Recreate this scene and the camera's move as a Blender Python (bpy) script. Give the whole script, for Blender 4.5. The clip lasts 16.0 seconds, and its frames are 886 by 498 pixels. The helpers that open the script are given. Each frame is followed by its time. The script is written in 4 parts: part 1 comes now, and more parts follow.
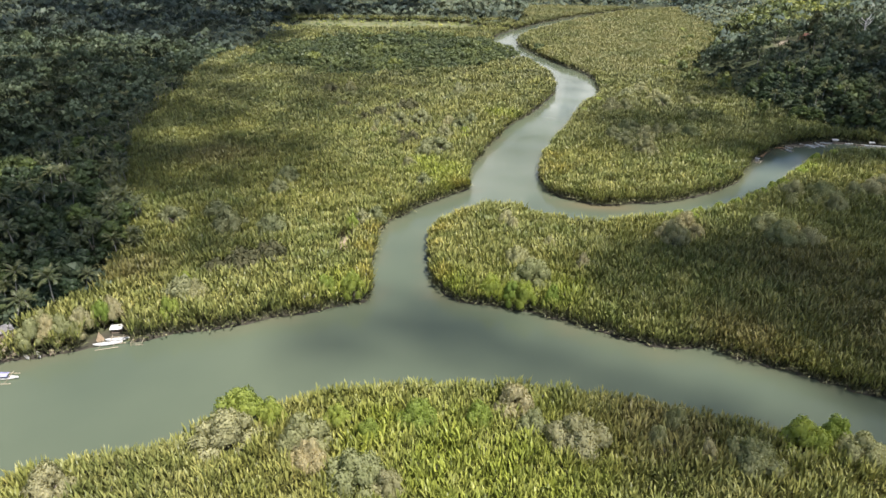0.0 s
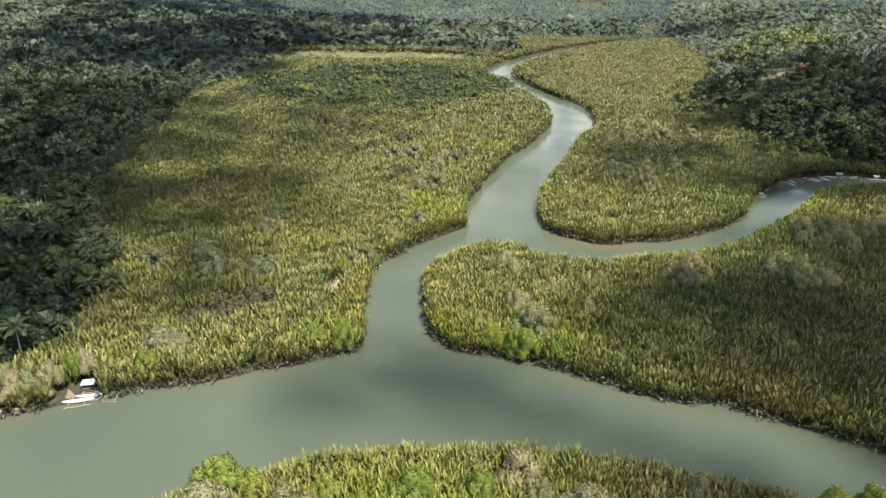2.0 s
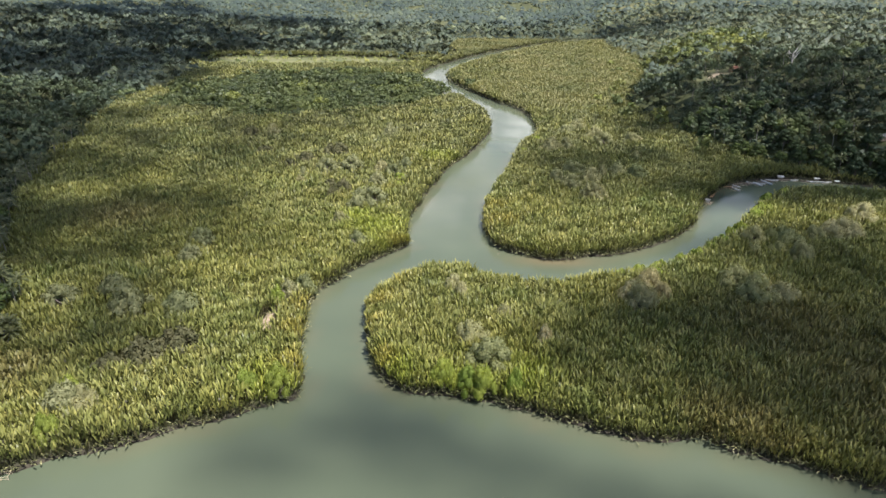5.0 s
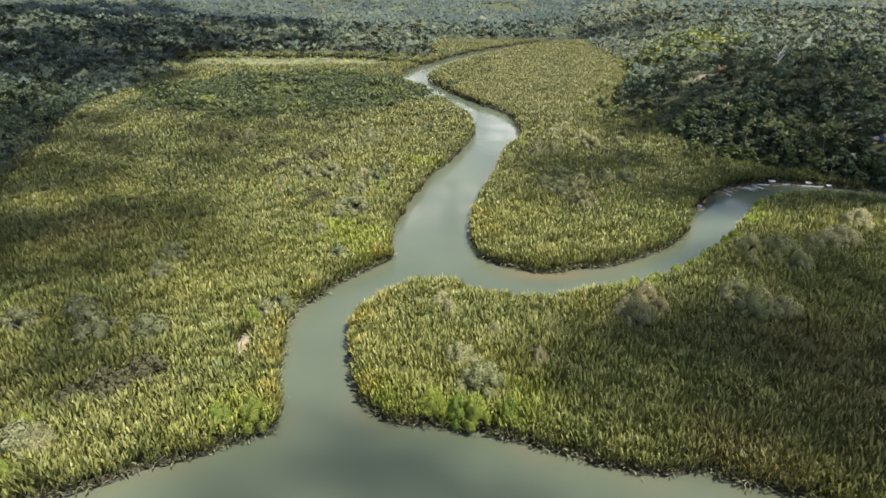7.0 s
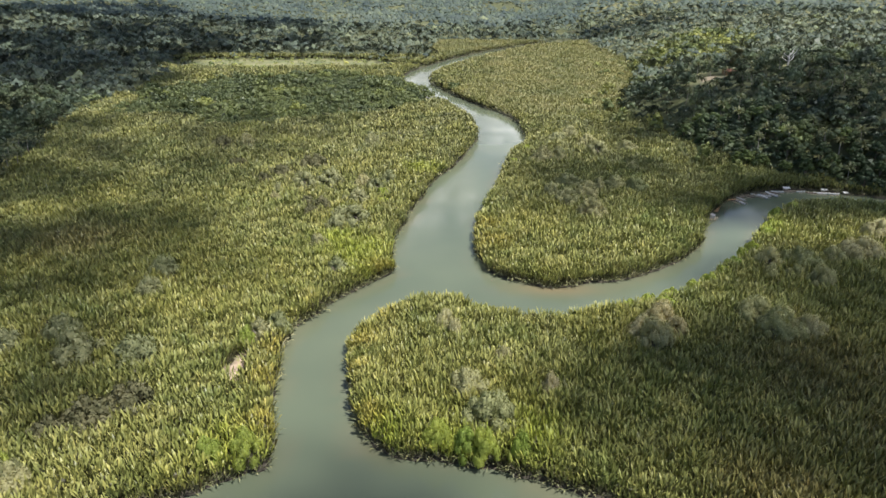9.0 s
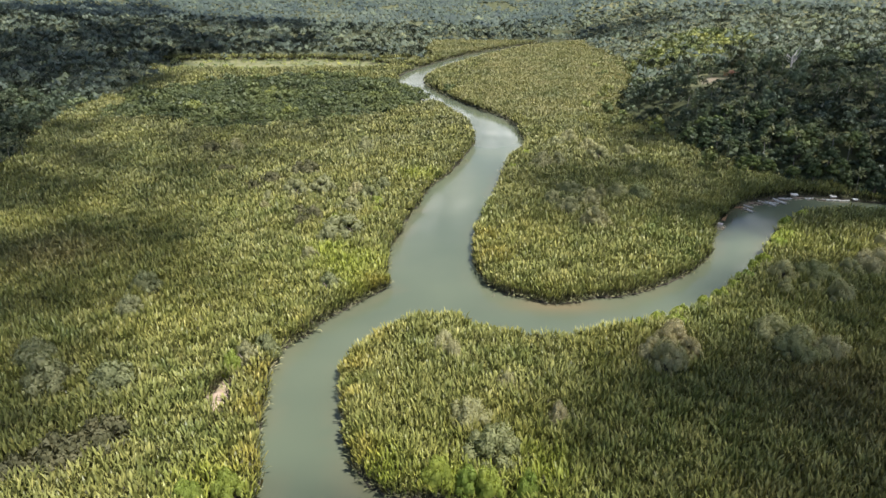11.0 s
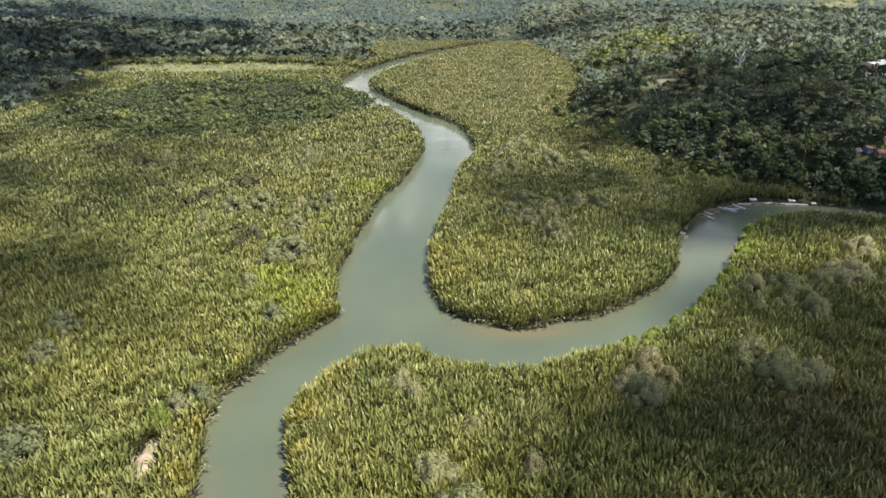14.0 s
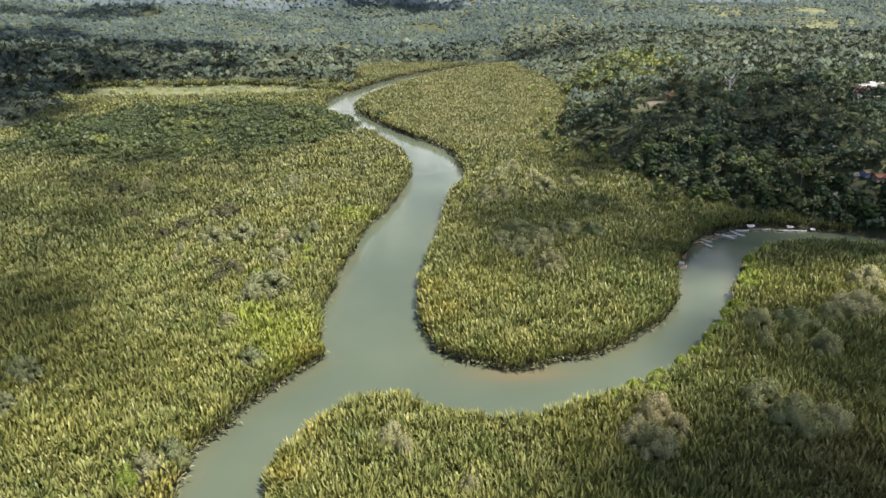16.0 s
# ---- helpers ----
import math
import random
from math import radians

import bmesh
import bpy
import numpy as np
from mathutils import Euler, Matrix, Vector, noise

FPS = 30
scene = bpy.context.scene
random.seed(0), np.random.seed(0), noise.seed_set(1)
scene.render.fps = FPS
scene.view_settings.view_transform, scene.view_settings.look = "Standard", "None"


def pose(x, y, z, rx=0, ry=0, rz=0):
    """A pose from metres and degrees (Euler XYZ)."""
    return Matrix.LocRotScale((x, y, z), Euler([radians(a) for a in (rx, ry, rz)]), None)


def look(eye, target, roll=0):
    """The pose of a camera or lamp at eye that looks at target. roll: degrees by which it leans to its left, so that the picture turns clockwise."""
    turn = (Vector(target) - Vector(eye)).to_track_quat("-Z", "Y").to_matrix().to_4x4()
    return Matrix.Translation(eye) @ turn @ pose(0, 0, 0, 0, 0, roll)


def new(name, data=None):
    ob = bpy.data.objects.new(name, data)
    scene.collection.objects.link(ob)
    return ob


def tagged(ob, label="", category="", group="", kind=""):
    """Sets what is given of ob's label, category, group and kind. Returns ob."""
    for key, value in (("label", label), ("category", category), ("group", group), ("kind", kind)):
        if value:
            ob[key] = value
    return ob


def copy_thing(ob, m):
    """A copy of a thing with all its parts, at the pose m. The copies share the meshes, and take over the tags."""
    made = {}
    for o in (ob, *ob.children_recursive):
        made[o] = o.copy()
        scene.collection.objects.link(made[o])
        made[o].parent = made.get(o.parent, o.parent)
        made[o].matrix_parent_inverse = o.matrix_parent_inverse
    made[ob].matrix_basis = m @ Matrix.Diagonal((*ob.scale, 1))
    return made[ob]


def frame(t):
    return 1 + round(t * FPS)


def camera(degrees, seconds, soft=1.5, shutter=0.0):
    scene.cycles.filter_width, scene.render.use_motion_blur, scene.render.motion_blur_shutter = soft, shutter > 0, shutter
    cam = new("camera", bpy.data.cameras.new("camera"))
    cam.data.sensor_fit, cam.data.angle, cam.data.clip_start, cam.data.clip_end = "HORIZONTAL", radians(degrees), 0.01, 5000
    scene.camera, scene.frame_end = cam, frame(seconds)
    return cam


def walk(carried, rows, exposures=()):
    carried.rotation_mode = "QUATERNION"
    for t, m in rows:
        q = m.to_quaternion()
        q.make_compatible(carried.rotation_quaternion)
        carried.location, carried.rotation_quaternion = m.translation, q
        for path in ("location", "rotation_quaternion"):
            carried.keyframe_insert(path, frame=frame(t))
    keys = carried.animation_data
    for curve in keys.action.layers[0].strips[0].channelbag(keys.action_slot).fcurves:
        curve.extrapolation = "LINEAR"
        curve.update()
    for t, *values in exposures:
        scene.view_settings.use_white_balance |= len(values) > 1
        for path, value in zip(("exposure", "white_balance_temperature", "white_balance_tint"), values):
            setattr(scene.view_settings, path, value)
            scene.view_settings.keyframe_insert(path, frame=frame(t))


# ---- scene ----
cam = camera(64.6, 16.0)
METRES, EYE, TILT, LEAN, TURN = 120.0, 115.8, 0.0, 0.0, 9.8
ROWS = [
    (0.0, 0.0, 0.0, 0.0, 0.01, -24.24, -0.03),
    (0.5, -0.0023, 0.0313, 0.0002, -0.0, -23.61, -0.04),
    (1.0, -0.0044, 0.0628, 0.0001, -0.01, -22.77, -0.07),
    (1.5, -0.0065, 0.0937, -0.0003, -0.26, -22.18, -0.08),
    (2.0, -0.008, 0.1245, -0.0011, -0.53, -22.01, -0.09),
    (2.5, -0.0098, 0.1559, -0.0015, -1.72, -22.0, -0.1),
    (3.0, -0.0119, 0.1871, -0.0013, -2.55, -22.0, -0.11),
    (3.5, -0.0136, 0.2183, -0.0011, -3.34, -22.0, -0.11),
    (4.0, -0.0151, 0.2498, -0.0008, -4.14, -21.93, -0.12),
    (6.5, -0.0182, 0.406, 0.0003, -7.54, -21.89, -0.16),
    (7.0, -0.018, 0.4371, 0.0001, -7.54, -21.9, -0.17),
    (7.5, -0.0172, 0.4682, 0.0001, -7.53, -21.91, -0.16),
    (8.0, -0.0162, 0.4993, -0.0002, -7.53, -21.91, -0.16),
    (8.5, -0.015, 0.5305, -0.0003, -7.53, -21.92, -0.14),
    (9.0, -0.0137, 0.5597, -0.0003, -7.53, -21.93, -0.14),
    (11.5, -0.0043, 0.7172, -0.0009, -8.44, -21.98, -0.12),
    (12.0, -0.0025, 0.7484, -0.0007, -9.27, -21.99, -0.13),
    (12.5, -0.0003, 0.7799, -0.0008, -10.09, -21.99, -0.15),
    (13.0, 0.0021, 0.8109, -0.0007, -10.91, -21.99, -0.16),
    (13.5, 0.0046, 0.842, -0.0006, -11.72, -21.99, -0.18),
    (14.0, 0.0074, 0.873, -0.001, -12.48, -21.98, -0.19),
    (14.5, 0.0102, 0.9043, -0.0001, -12.87, -21.95, -0.19),
    (15.0, 0.0137, 0.9357, 0.0003, -13.15, -21.57, -0.2),
    (15.5, 0.0176, 0.9668, 0.0006, -13.42, -21.0, -0.19),
    (16.0, 0.022, 0.9978, 0.0006, -13.7, -20.41, -0.18),
]
walk(cam, [(t, pose(0, 0, EYE, TILT, LEAN, TURN) @ pose(METRES * x, METRES * y, METRES * z, 90 + pitch, roll, yaw)) for t, x, y, z, yaw, pitch, roll in ROWS])

# ---------------------------------------------------------------- sky, sun
SUN_AT = Vector((0.34, -0.32, 0.885)).normalized()
world = bpy.data.worlds.new("sky")
scene.world = world
world.use_nodes = True
wn = world.node_tree
sky = wn.nodes.new("ShaderNodeTexSky")
sky.sky_type = "NISHITA"
sky.sun_disc = False
sky.sun_elevation = math.asin(SUN_AT.z)
sky.sun_rotation = math.atan2(SUN_AT.x, SUN_AT.y)
sky.air_density, sky.dust_density, sky.ozone_density = 1.0, 1.2, 1.0
wn.links.new(sky.outputs[0], wn.nodes["Background"].inputs[0])
wn.nodes["Background"].inputs[1].default_value = 0.088
sun_data = bpy.data.lights.new("sun", "SUN")
sun_data.energy, sun_data.angle, sun_data.color = 5.0, radians(0.6), (1.0, 0.955, 0.925)
sun = new("sun", sun_data)
sun.matrix_world = look(SUN_AT * 900, (0, 0, 0))
scene.view_settings.exposure = 0.70

# ---------------------------------------------------------------- small tools
rng = np.random.default_rng(7)


def soft(x, y, size, seed, octaves=3):
    """Smooth noise of about -1..1 over the plan."""
    r = np.random.default_rng(seed)
    out, amp, total = 0.0, 1.0, 0.0
    for _ in range(octaves):
        for _ in range(4):
            a, p = r.uniform(0, 6.283, 2)
            k = 6.283 / (size * r.uniform(0.75, 1.35))
            out = out + amp * np.sin(k * (x * math.cos(a) + y * math.sin(a)) + p + 0.8 * np.sin(k * 0.63 * (y * math.cos(a) - x * math.sin(a)) + 2 * p))
        total += amp * 2.2
        amp, size = amp * 0.5, size * 0.47
    return out / total


def step(a, b, v):
    s = np.clip((v - a) / (b - a), 0, 1)
    return s * s * (3 - 2 * s)


def mesh_of(name, verts, tris, attrs=None, smooth=False, normals=None):
    """A mesh of triangles from arrays."""
    me = bpy.data.meshes.new(name)
    v = np.ascontiguousarray(verts, dtype=np.float32).reshape(-1, 3)
    f = np.ascontiguousarray(tris, dtype=np.int32).reshape(-1, 3)
    me.vertices.add(len(v))
    me.vertices.foreach_set("co", v.ravel())
    me.loops.add(f.size)
    me.loops.foreach_set("vertex_index", f.ravel())
    me.polygons.add(len(f))
    me.polygons.foreach_set("loop_start", np.arange(0, f.size, 3, dtype=np.int32))
    me.update(calc_edges=True)
    me.polygons.foreach_set("use_smooth", np.full(len(f), smooth))
    if normals is not None:
        me.attributes.new("custom_normal", "FLOAT_VECTOR", "POINT").data.foreach_set("vector", np.ascontiguousarray(normals, dtype=np.float32).ravel())
    for key, val in (attrs or {}).items():
        me.attributes.new(key, "FLOAT", "POINT").data.foreach_set("value", np.ascontiguousarray(val, dtype=np.float32))
    return me


def solid(name, verts, tris, material, parent=None, label="", attrs=None, smooth=False, normals=None):
    me = mesh_of(name, verts, tris, attrs, smooth, normals)
    me.materials.append(material)
    ob = new(name, me)
    ob.parent = parent
    return tagged(ob, label)


def part(name, bm, material, parent=None, label="", smooth=False):
    """Links a bmesh as one mesh object under its thing."""
    me = bpy.data.meshes.new(name)
    bm.normal_update()
    bm.to_mesh(me)
    bm.free()
    me.materials.append(material)
    if smooth:
        me.polygons.foreach_set("use_smooth", [True] * len(me.polygons))
    ob = new(name, me)
    ob.parent = parent
    return tagged(ob, label)


def thing(name, label, category, group="", at=None):
    ob = tagged(new(name), label, category, group)
    if at is not None:
        ob.matrix_basis = at
    return ob


# ---------------------------------------------------------------- the plan: rivers
# centre line x, y and full width
MAIN_RIVER = [(-420, -40, 72), (-260, 42, 66), (-195, 88, 64), (-145, 121, 62), (-103, 147, 58), (-60, 173, 52), (-20, 183, 51),
              (20, 176.5, 37), (60, 169, 35), (92, 159, 29), (180, 124, 32), (330, 70, 38), (480, 20, 40)]
CHANNEL = [(-46, 190, 30), (-50, 210, 25), (-56, 230, 23), (-60, 255, 22), (-60, 275, 24), (-47, 297, 28), (-31, 318, 32), (-28, 340, 38),
           (-28.5, 366, 36), (-24.5, 402, 36), (-16, 446, 38), (-7, 490, 32), (3, 530, 33), (10, 566, 36), (8, 602, 36), (3, 640, 38),
           (-13, 678, 32), (-33, 727, 27), (-55, 782, 25), (-71, 832, 29), (-73, 876, 33), (-64, 920, 36), (-34, 1004, 38), (5, 1090, 38),
           (52, 1166, 36), (105, 1226, 34), (200, 1290, 30)]
CREEK = [(-30, 308, 22), (-12, 312, 35), (4, 302.5, 33), (15, 298, 31), (36, 303, 28), (58.5, 313.5, 24), (78, 329.5, 20), (94.5, 347, 20), (106, 369, 22), (118, 394, 27),
         (140, 421, 31), (166, 434, 33), (196, 428, 27), (235, 408, 20), (300, 380, 16), (420, 350, 14)]
# small spits (above 0) and coves (below 0) of the banks: x, y, reach, by how much
SPITS = [(-44, 325, 8, 2.4), (-30, 294, 12, 3.0), (-62, 218, 8, 2.0), (-61, 204, 6, 2.4), (-74, 198, 8, -2.2), (49, 194, 7, -3.6), (62, 147, 10, -3.0), (1, 323, 7, 2.0), (14, 516, 9, 3.0), (-3, 206, 9, -1.6),
         (86, 329, 8, 2.6), (34, 320, 6, -2.6), (68, 336, 9, -1.8), (84, 353, 7, -2.0), (29, 287, 7, 2.2), (-64, 143, 8, 2.2), (-116, 106, 10, 2.6), (-10, 382, 9, -1.6)]


def spline(points, n=8):
    p = np.array([points[0], *points, points[-1]], dtype=float)
    t = np.linspace(0, 1, n, endpoint=False)[:, None]
    out = [0.5 * (2 * b + (c - a) * t + (2 * a - 5 * b + 4 * c - d) * t ** 2 + (3 * b - a - 3 * c + d) * t ** 3) for a, b, c, d in zip(p, p[1:], p[2:], p[3:])]
    return np.vstack([*out, p[-1:]])


GX, GY, GS = np.arange(-520, 521, 2.0), np.arange(-200, 1401, 2.0), 2.0


def bank_field():
    """Signed distance to the banks over the plan: below 0 in the water; the corners where rivers meet are worn round."""
    x, y = np.meshgrid(GX, GY)
    whole = None
    for line in (MAIN_RIVER, CHANNEL, CREEK):
        s, best = spline(line, 5), np.full(x.shape, 400.0)
        for (ax, ay, aw), (bx, by, bw) in zip(s, s[1:]):
            dx, dy = bx - ax, by - ay
            u = np.clip(((x - ax) * dx + (y - ay) * dy) / (dx * dx + dy * dy), 0, 1)
            best = np.minimum(best, np.hypot(x - ax - u * dx, y - ay - u * dy) - (aw + u * (bw - aw)) / 2)
        whole = best if whole is None else np.minimum(whole, best) - 4.0 * np.maximum(1 - np.abs(whole - best) / 16.0, 0) ** 2
    for a, b, reach, much in SPITS:
        whole = whole + much * np.exp(-((x - a) ** 2 + (y - b) ** 2) / reach ** 2)
    whole = np.minimum(whole, np.hypot((x + 131.5) / 1.3, y - 166.5) - 3.6)
    return whole + 1.3 * soft(x, y, 26, 3) + 0.5 * soft(x, y, 8, 4, 2)


FIELD = bank_field()


def bank(x, y):
    u, v = np.clip((np.asarray(x) - GX[0]) / GS, 0, len(GX) - 1.001), np.clip((np.asarray(y) - GY[0]) / GS, 0, len(GY) - 1.001)
    i, j = u.astype(int), v.astype(int)
    u, v = u - i, v - j
    return (FIELD[j, i] * (1 - u) + FIELD[j, i + 1] * u) * (1 - v) + (FIELD[j + 1, i] * (1 - u) + FIELD[j + 1, i + 1] * u) * v


# edges of the woods: x by y
WEST_Y = [-300, 60, 130, 157, 180, 196, 224, 257, 282, 364, 486, 634, 706, 850, 925, 1100, 1400]
WEST_X = [-330, -250, -185, -161, -157, -152, -160, -182, -206, -257, -293, -335, -334, -345, -390, -420, -430]
EAST_Y = [-300, 150, 300, 380, 431, 445, 460, 482, 549, 600, 660, 718, 791, 1003, 1204, 1400]
EAST_X = [420, 420, 360, 270, 226, 196, 172, 152, 130, 118, 110, 122, 150, 184, 165, 190]


def west(x, y):
    return np.interp(y, WEST_Y, WEST_X) + 7 * soft(x, y, 60, 11) - x


def east(x, y):
    return x - np.interp(y, EAST_Y, EAST_X) + 5 * soft(x, y, 50, 12)


def thicket(x, y):
    """Above 0 in the low green mangrove wood on the plain."""
    return 1 - ((x + 182 - 0.1 * (y - 725)) / 142) ** 2 - ((y - 724) / 132) ** 2 + 0.4 * soft(x, y, 70, 13)


def meadow(x, y):
    return 1 - ((x + 255) / 165) ** 2 - ((y - 965) / 60) ** 2 + 0.55 * soft(x, y, 60, 14)


def slope(x, y):
    """Above 0 on the open scrubby slope behind the hill."""
    u, v = (x - 285) * 0.87 - (y - 1030) * 0.49, (x - 285) * 0.49 + (y - 1030) * 0.87
    return 1 - (u / 62) ** 2 - (v / 190) ** 2 + 0.3 * soft(x, y, 60, 15)


def height(x, y):
    b = bank(x, y)
    land = 0.5 + 0.25 * soft(x, y, 20, 21)
    w, e = np.maximum(west(x, y), 0), np.maximum(east(x, y), 0)
    land = land + 13 * (1 - np.exp(-w / 130)) * step(-100, 300, y) + (47 * (1 - np.exp(-e / 78))) * (0.55 + 0.45 * step(980, 600, y)) * step(330, 480, y + 0.25 * x)
    hills = step(1150, 2300, np.hypot(x, y)) * (24 + 26 * soft(x, y, 900, 22) + 9 * soft(x, y, 330, 23))
    ridge = 62 * np.exp(-((x - 60 + 0.1 * y) / 520) ** 2 - ((y - 3500) / 210) ** 2) + 170 * np.exp(-((x - 1270) / 190) ** 2 - ((y - 4150) / 260) ** 2)
    spur = 26 * np.exp(-((x - 330) / 210) ** 2 - ((y - 1680) / 160) ** 2)
    land = land + np.maximum(hills, 0) + ridge + spur
    return np.where(b < 0, np.maximum(-2.6, -0.1 + 0.4 * b), np.minimum(land, 0.06 + 0.25 * b + 0.5 * np.maximum(b - 10, 0)))


# ---------------------------------------------------------------- materials
def material(name, build):
    m = bpy.data.materials.new(name)
    m.use_nodes = True
    build(m.node_tree, m.node_tree.nodes, m.node_tree.nodes["Principled BSDF"])
    return m


def ramp(t, fac, stops):
    r = t.nodes.new("ShaderNodeValToRGB")
    el = r.color_ramp.elements
    while len(el) < len(stops):
        el.new(0.5)
    for e, (p, c) in zip(el, stops):
        e.position, e.color = p, (*c, 1)
    t.links.new(fac, r.inputs[0])
    return r.outputs[0]


def place(t):
    return t.nodes.new("ShaderNodeNewGeometry").outputs["Position"]


def cloudy(t, scale, detail=4, vector=None, stretch=None):
    """Noise in metres: scale is the size of a patch."""
    n = t.nodes.new("ShaderNodeTexNoise")
    n.inputs["Scale"].default_value, n.inputs["Detail"].default_value = 1.0 / scale, detail
    v = vector or place(t)
    if stretch:
        mp = t.nodes.new("ShaderNodeMapping")
        mp.inputs["Scale"].default_value = stretch
        t.links.new(v, mp.inputs["Vector"])
        v = mp.outputs[0]
    t.links.new(v, n.inputs["Vector"])
    return n.outputs["Fac"]


def mix(t, fac, a, b, mode="MIX"):
    n = t.nodes.new("ShaderNodeMix")
    n.data_type, n.blend_type = "RGBA", mode
    for i, v in ((0, fac), (6, a), (7, b)):
        if isinstance(v, (int, float)):
            n.inputs[i].default_value = v
        elif isinstance(v, tuple):
            n.inputs[i].default_value = (*v, 1)
        else:
            t.links.new(v, n.inputs[i])
    return n.outputs[2]


def bump(t, p, fac, strength, distance):
    b = t.nodes.new("ShaderNodeBump")
    b.inputs["Strength"].default_value, b.inputs["Distance"].default_value = strength, distance
    t.links.new(fac, b.inputs["Height"])
    t.links.new(b.outputs[0], p.inputs["Normal"])


def leafy(name, patches, size, island, through_light=0.3, gloss=0.45, small=None, objects=None, extra=None, crowns=False):
    """Foliage: patches of colour over the plan, tint by leaf, light through the blade."""
    def build(t, nodes, p):
        col = ramp(t, cloudy(t, size, 3), patches)
        if small:
            col = mix(t, small[0], col, ramp(t, cloudy(t, small[1], 2), small[2]))
        for key, tone in extra or ():
            a = nodes.new("ShaderNodeAttribute")
            a.attribute_name = key
            col = mix(t, a.outputs["Fac"], col, tone)
        r = nodes.new("ShaderNodeNewGeometry").outputs["Random Per Island"]
        col = mix(t, 1.0, col, ramp(t, r, island), "MULTIPLY")
        if crowns:
            a = nodes.new("ShaderNodeAttribute")
            a.attribute_name = "crown"
            col = mix(t, 1.0, col, ramp(t, a.outputs["Fac"], CROWNS), "MULTIPLY")
        if objects:
            r = nodes.new("ShaderNodeObjectInfo").outputs["Random"]
            col = mix(t, 1.0, col, ramp(t, r, objects), "MULTIPLY")
        t.links.new(col, p.inputs["Base Color"])
        p.inputs["Roughness"].default_value = gloss
        p.inputs["Specular IOR Level"].default_value = 0.3
        tr = nodes.new("ShaderNodeBsdfTranslucent")
        t.links.new(mix(t, 1.0, col, (1.0, 1.0, 0.55), "MULTIPLY"), tr.inputs["Color"])
        ms = nodes.new("ShaderNodeMixShader")
        ms.inputs[0].default_value = through_light
        t.links.new(p.outputs[0], ms.inputs[1])
        t.links.new(tr.outputs[0], ms.inputs[2])
        t.links.new(ms.outputs[0], nodes["Material Output"].inputs["Surface"])
    return material(name, build)


CROWNS = [(0.0, (0.66, 0.70, 0.80)), (0.3, (0.86, 0.90, 0.94)), (0.6, (1.06, 1.08, 1.06)), (0.85, (1.28, 1.28, 1.10)), (0.97, (1.52, 1.48, 1.16)), (1.0, (1.75, 1.65, 1.25))]
ISLAND = [(0.0, (0.44, 0.47, 0.46)), (0.35, (0.80, 0.82, 0.80)), (0.7, (1.04, 1.04, 1.0)), (0.92, (1.20, 1.17, 1.16)), (1.0, (1.45, 1.34, 1.3))]
SOFT = [(0.0, (0.86, 0.88, 0.86)), (0.6, (1.0, 1.0, 1.0)), (1.0, (1.14, 1.12, 1.12))]
# one extra tint greys the fronds with distance, standing in for haze
NIPA = leafy("nipa_frond", [(0.30, (0.122, 0.160, 0.046)), (0.42, (0.190, 0.212, 0.066)), (0.50, (0.224, 0.234, 0.076)), (0.58, (0.266, 0.262, 0.068)), (0.72, (0.312, 0.288, 0.086))], 48, ISLAND, 0.10, 0.45,
             small=(0.45, 8, [(0.3, (0.108, 0.148, 0.038)), (0.5, (0.208, 0.220, 0.060)), (0.62, (0.256, 0.246, 0.082)), (0.75, (0.300, 0.272, 0.096))]),
             extra=[("hazed", (0.176, 0.180, 0.088)), ("fresh", (0.285, 0.325, 0.046)), ("ripe", (0.315, 0.268, 0.060)), ("tip", (0.41, 0.39, 0.13)), ("brown", (0.225, 0.165, 0.075)), ("gap_shade", (0.040, 0.036, 0.020))])
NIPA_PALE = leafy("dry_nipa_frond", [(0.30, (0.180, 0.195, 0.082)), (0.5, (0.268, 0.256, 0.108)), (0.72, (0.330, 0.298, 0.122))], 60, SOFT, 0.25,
                  small=(0.4, 16, [(0.3, (0.15, 0.18, 0.075)), (0.55, (0.275, 0.275, 0.12)), (0.75, (0.35, 0.30, 0.16))]), extra=[("gap_shade", (0.055, 0.048, 0.030))])
FRINGE = leafy("weathered_nipa_frond", [(0.35, (0.12, 0.135, 0.058)), (0.55, (0.205, 0.208, 0.098)), (0.75, (0.33, 0.31, 0.19))], 5,
               [(0.0, (0.45, 0.48, 0.45)), (0.6, (0.9, 0.92, 0.9)), (0.8, (1.15, 1.12, 1.1)), (1.0, (1.6, 1.52, 1.48))], 0.1, 0.5)
TREE_GREEN = leafy("broad_leaf", [(0.35, (0.044, 0.068, 0.036)), (0.5, (0.066, 0.094, 0.042)), (0.68, (0.105, 0.132, 0.050))], 45, ISLAND, 0.22, 0.45,
                   objects=[(0.0, (0.60, 0.66, 0.78)), (0.5, (1.0, 1.0, 1.0)), (0.85, (1.25, 1.25, 1.0)), (1.0, (1.9, 1.8, 1.15))])
# leaf blue raised a little to stand in for distance haze
WOODS = leafy("wood_leaf", [(0.34, (0.070, 0.094, 0.062)), (0.5, (0.100, 0.128, 0.076)), (0.68, (0.150, 0.174, 0.088))], 60, SOFT, 0.2, 0.5,
              small=(0.45, 11, [(0.3, (0.052, 0.072, 0.050)), (0.55, (0.09, 0.115, 0.062)), (0.75, (0.15, 0.165, 0.085))]), crowns=True)
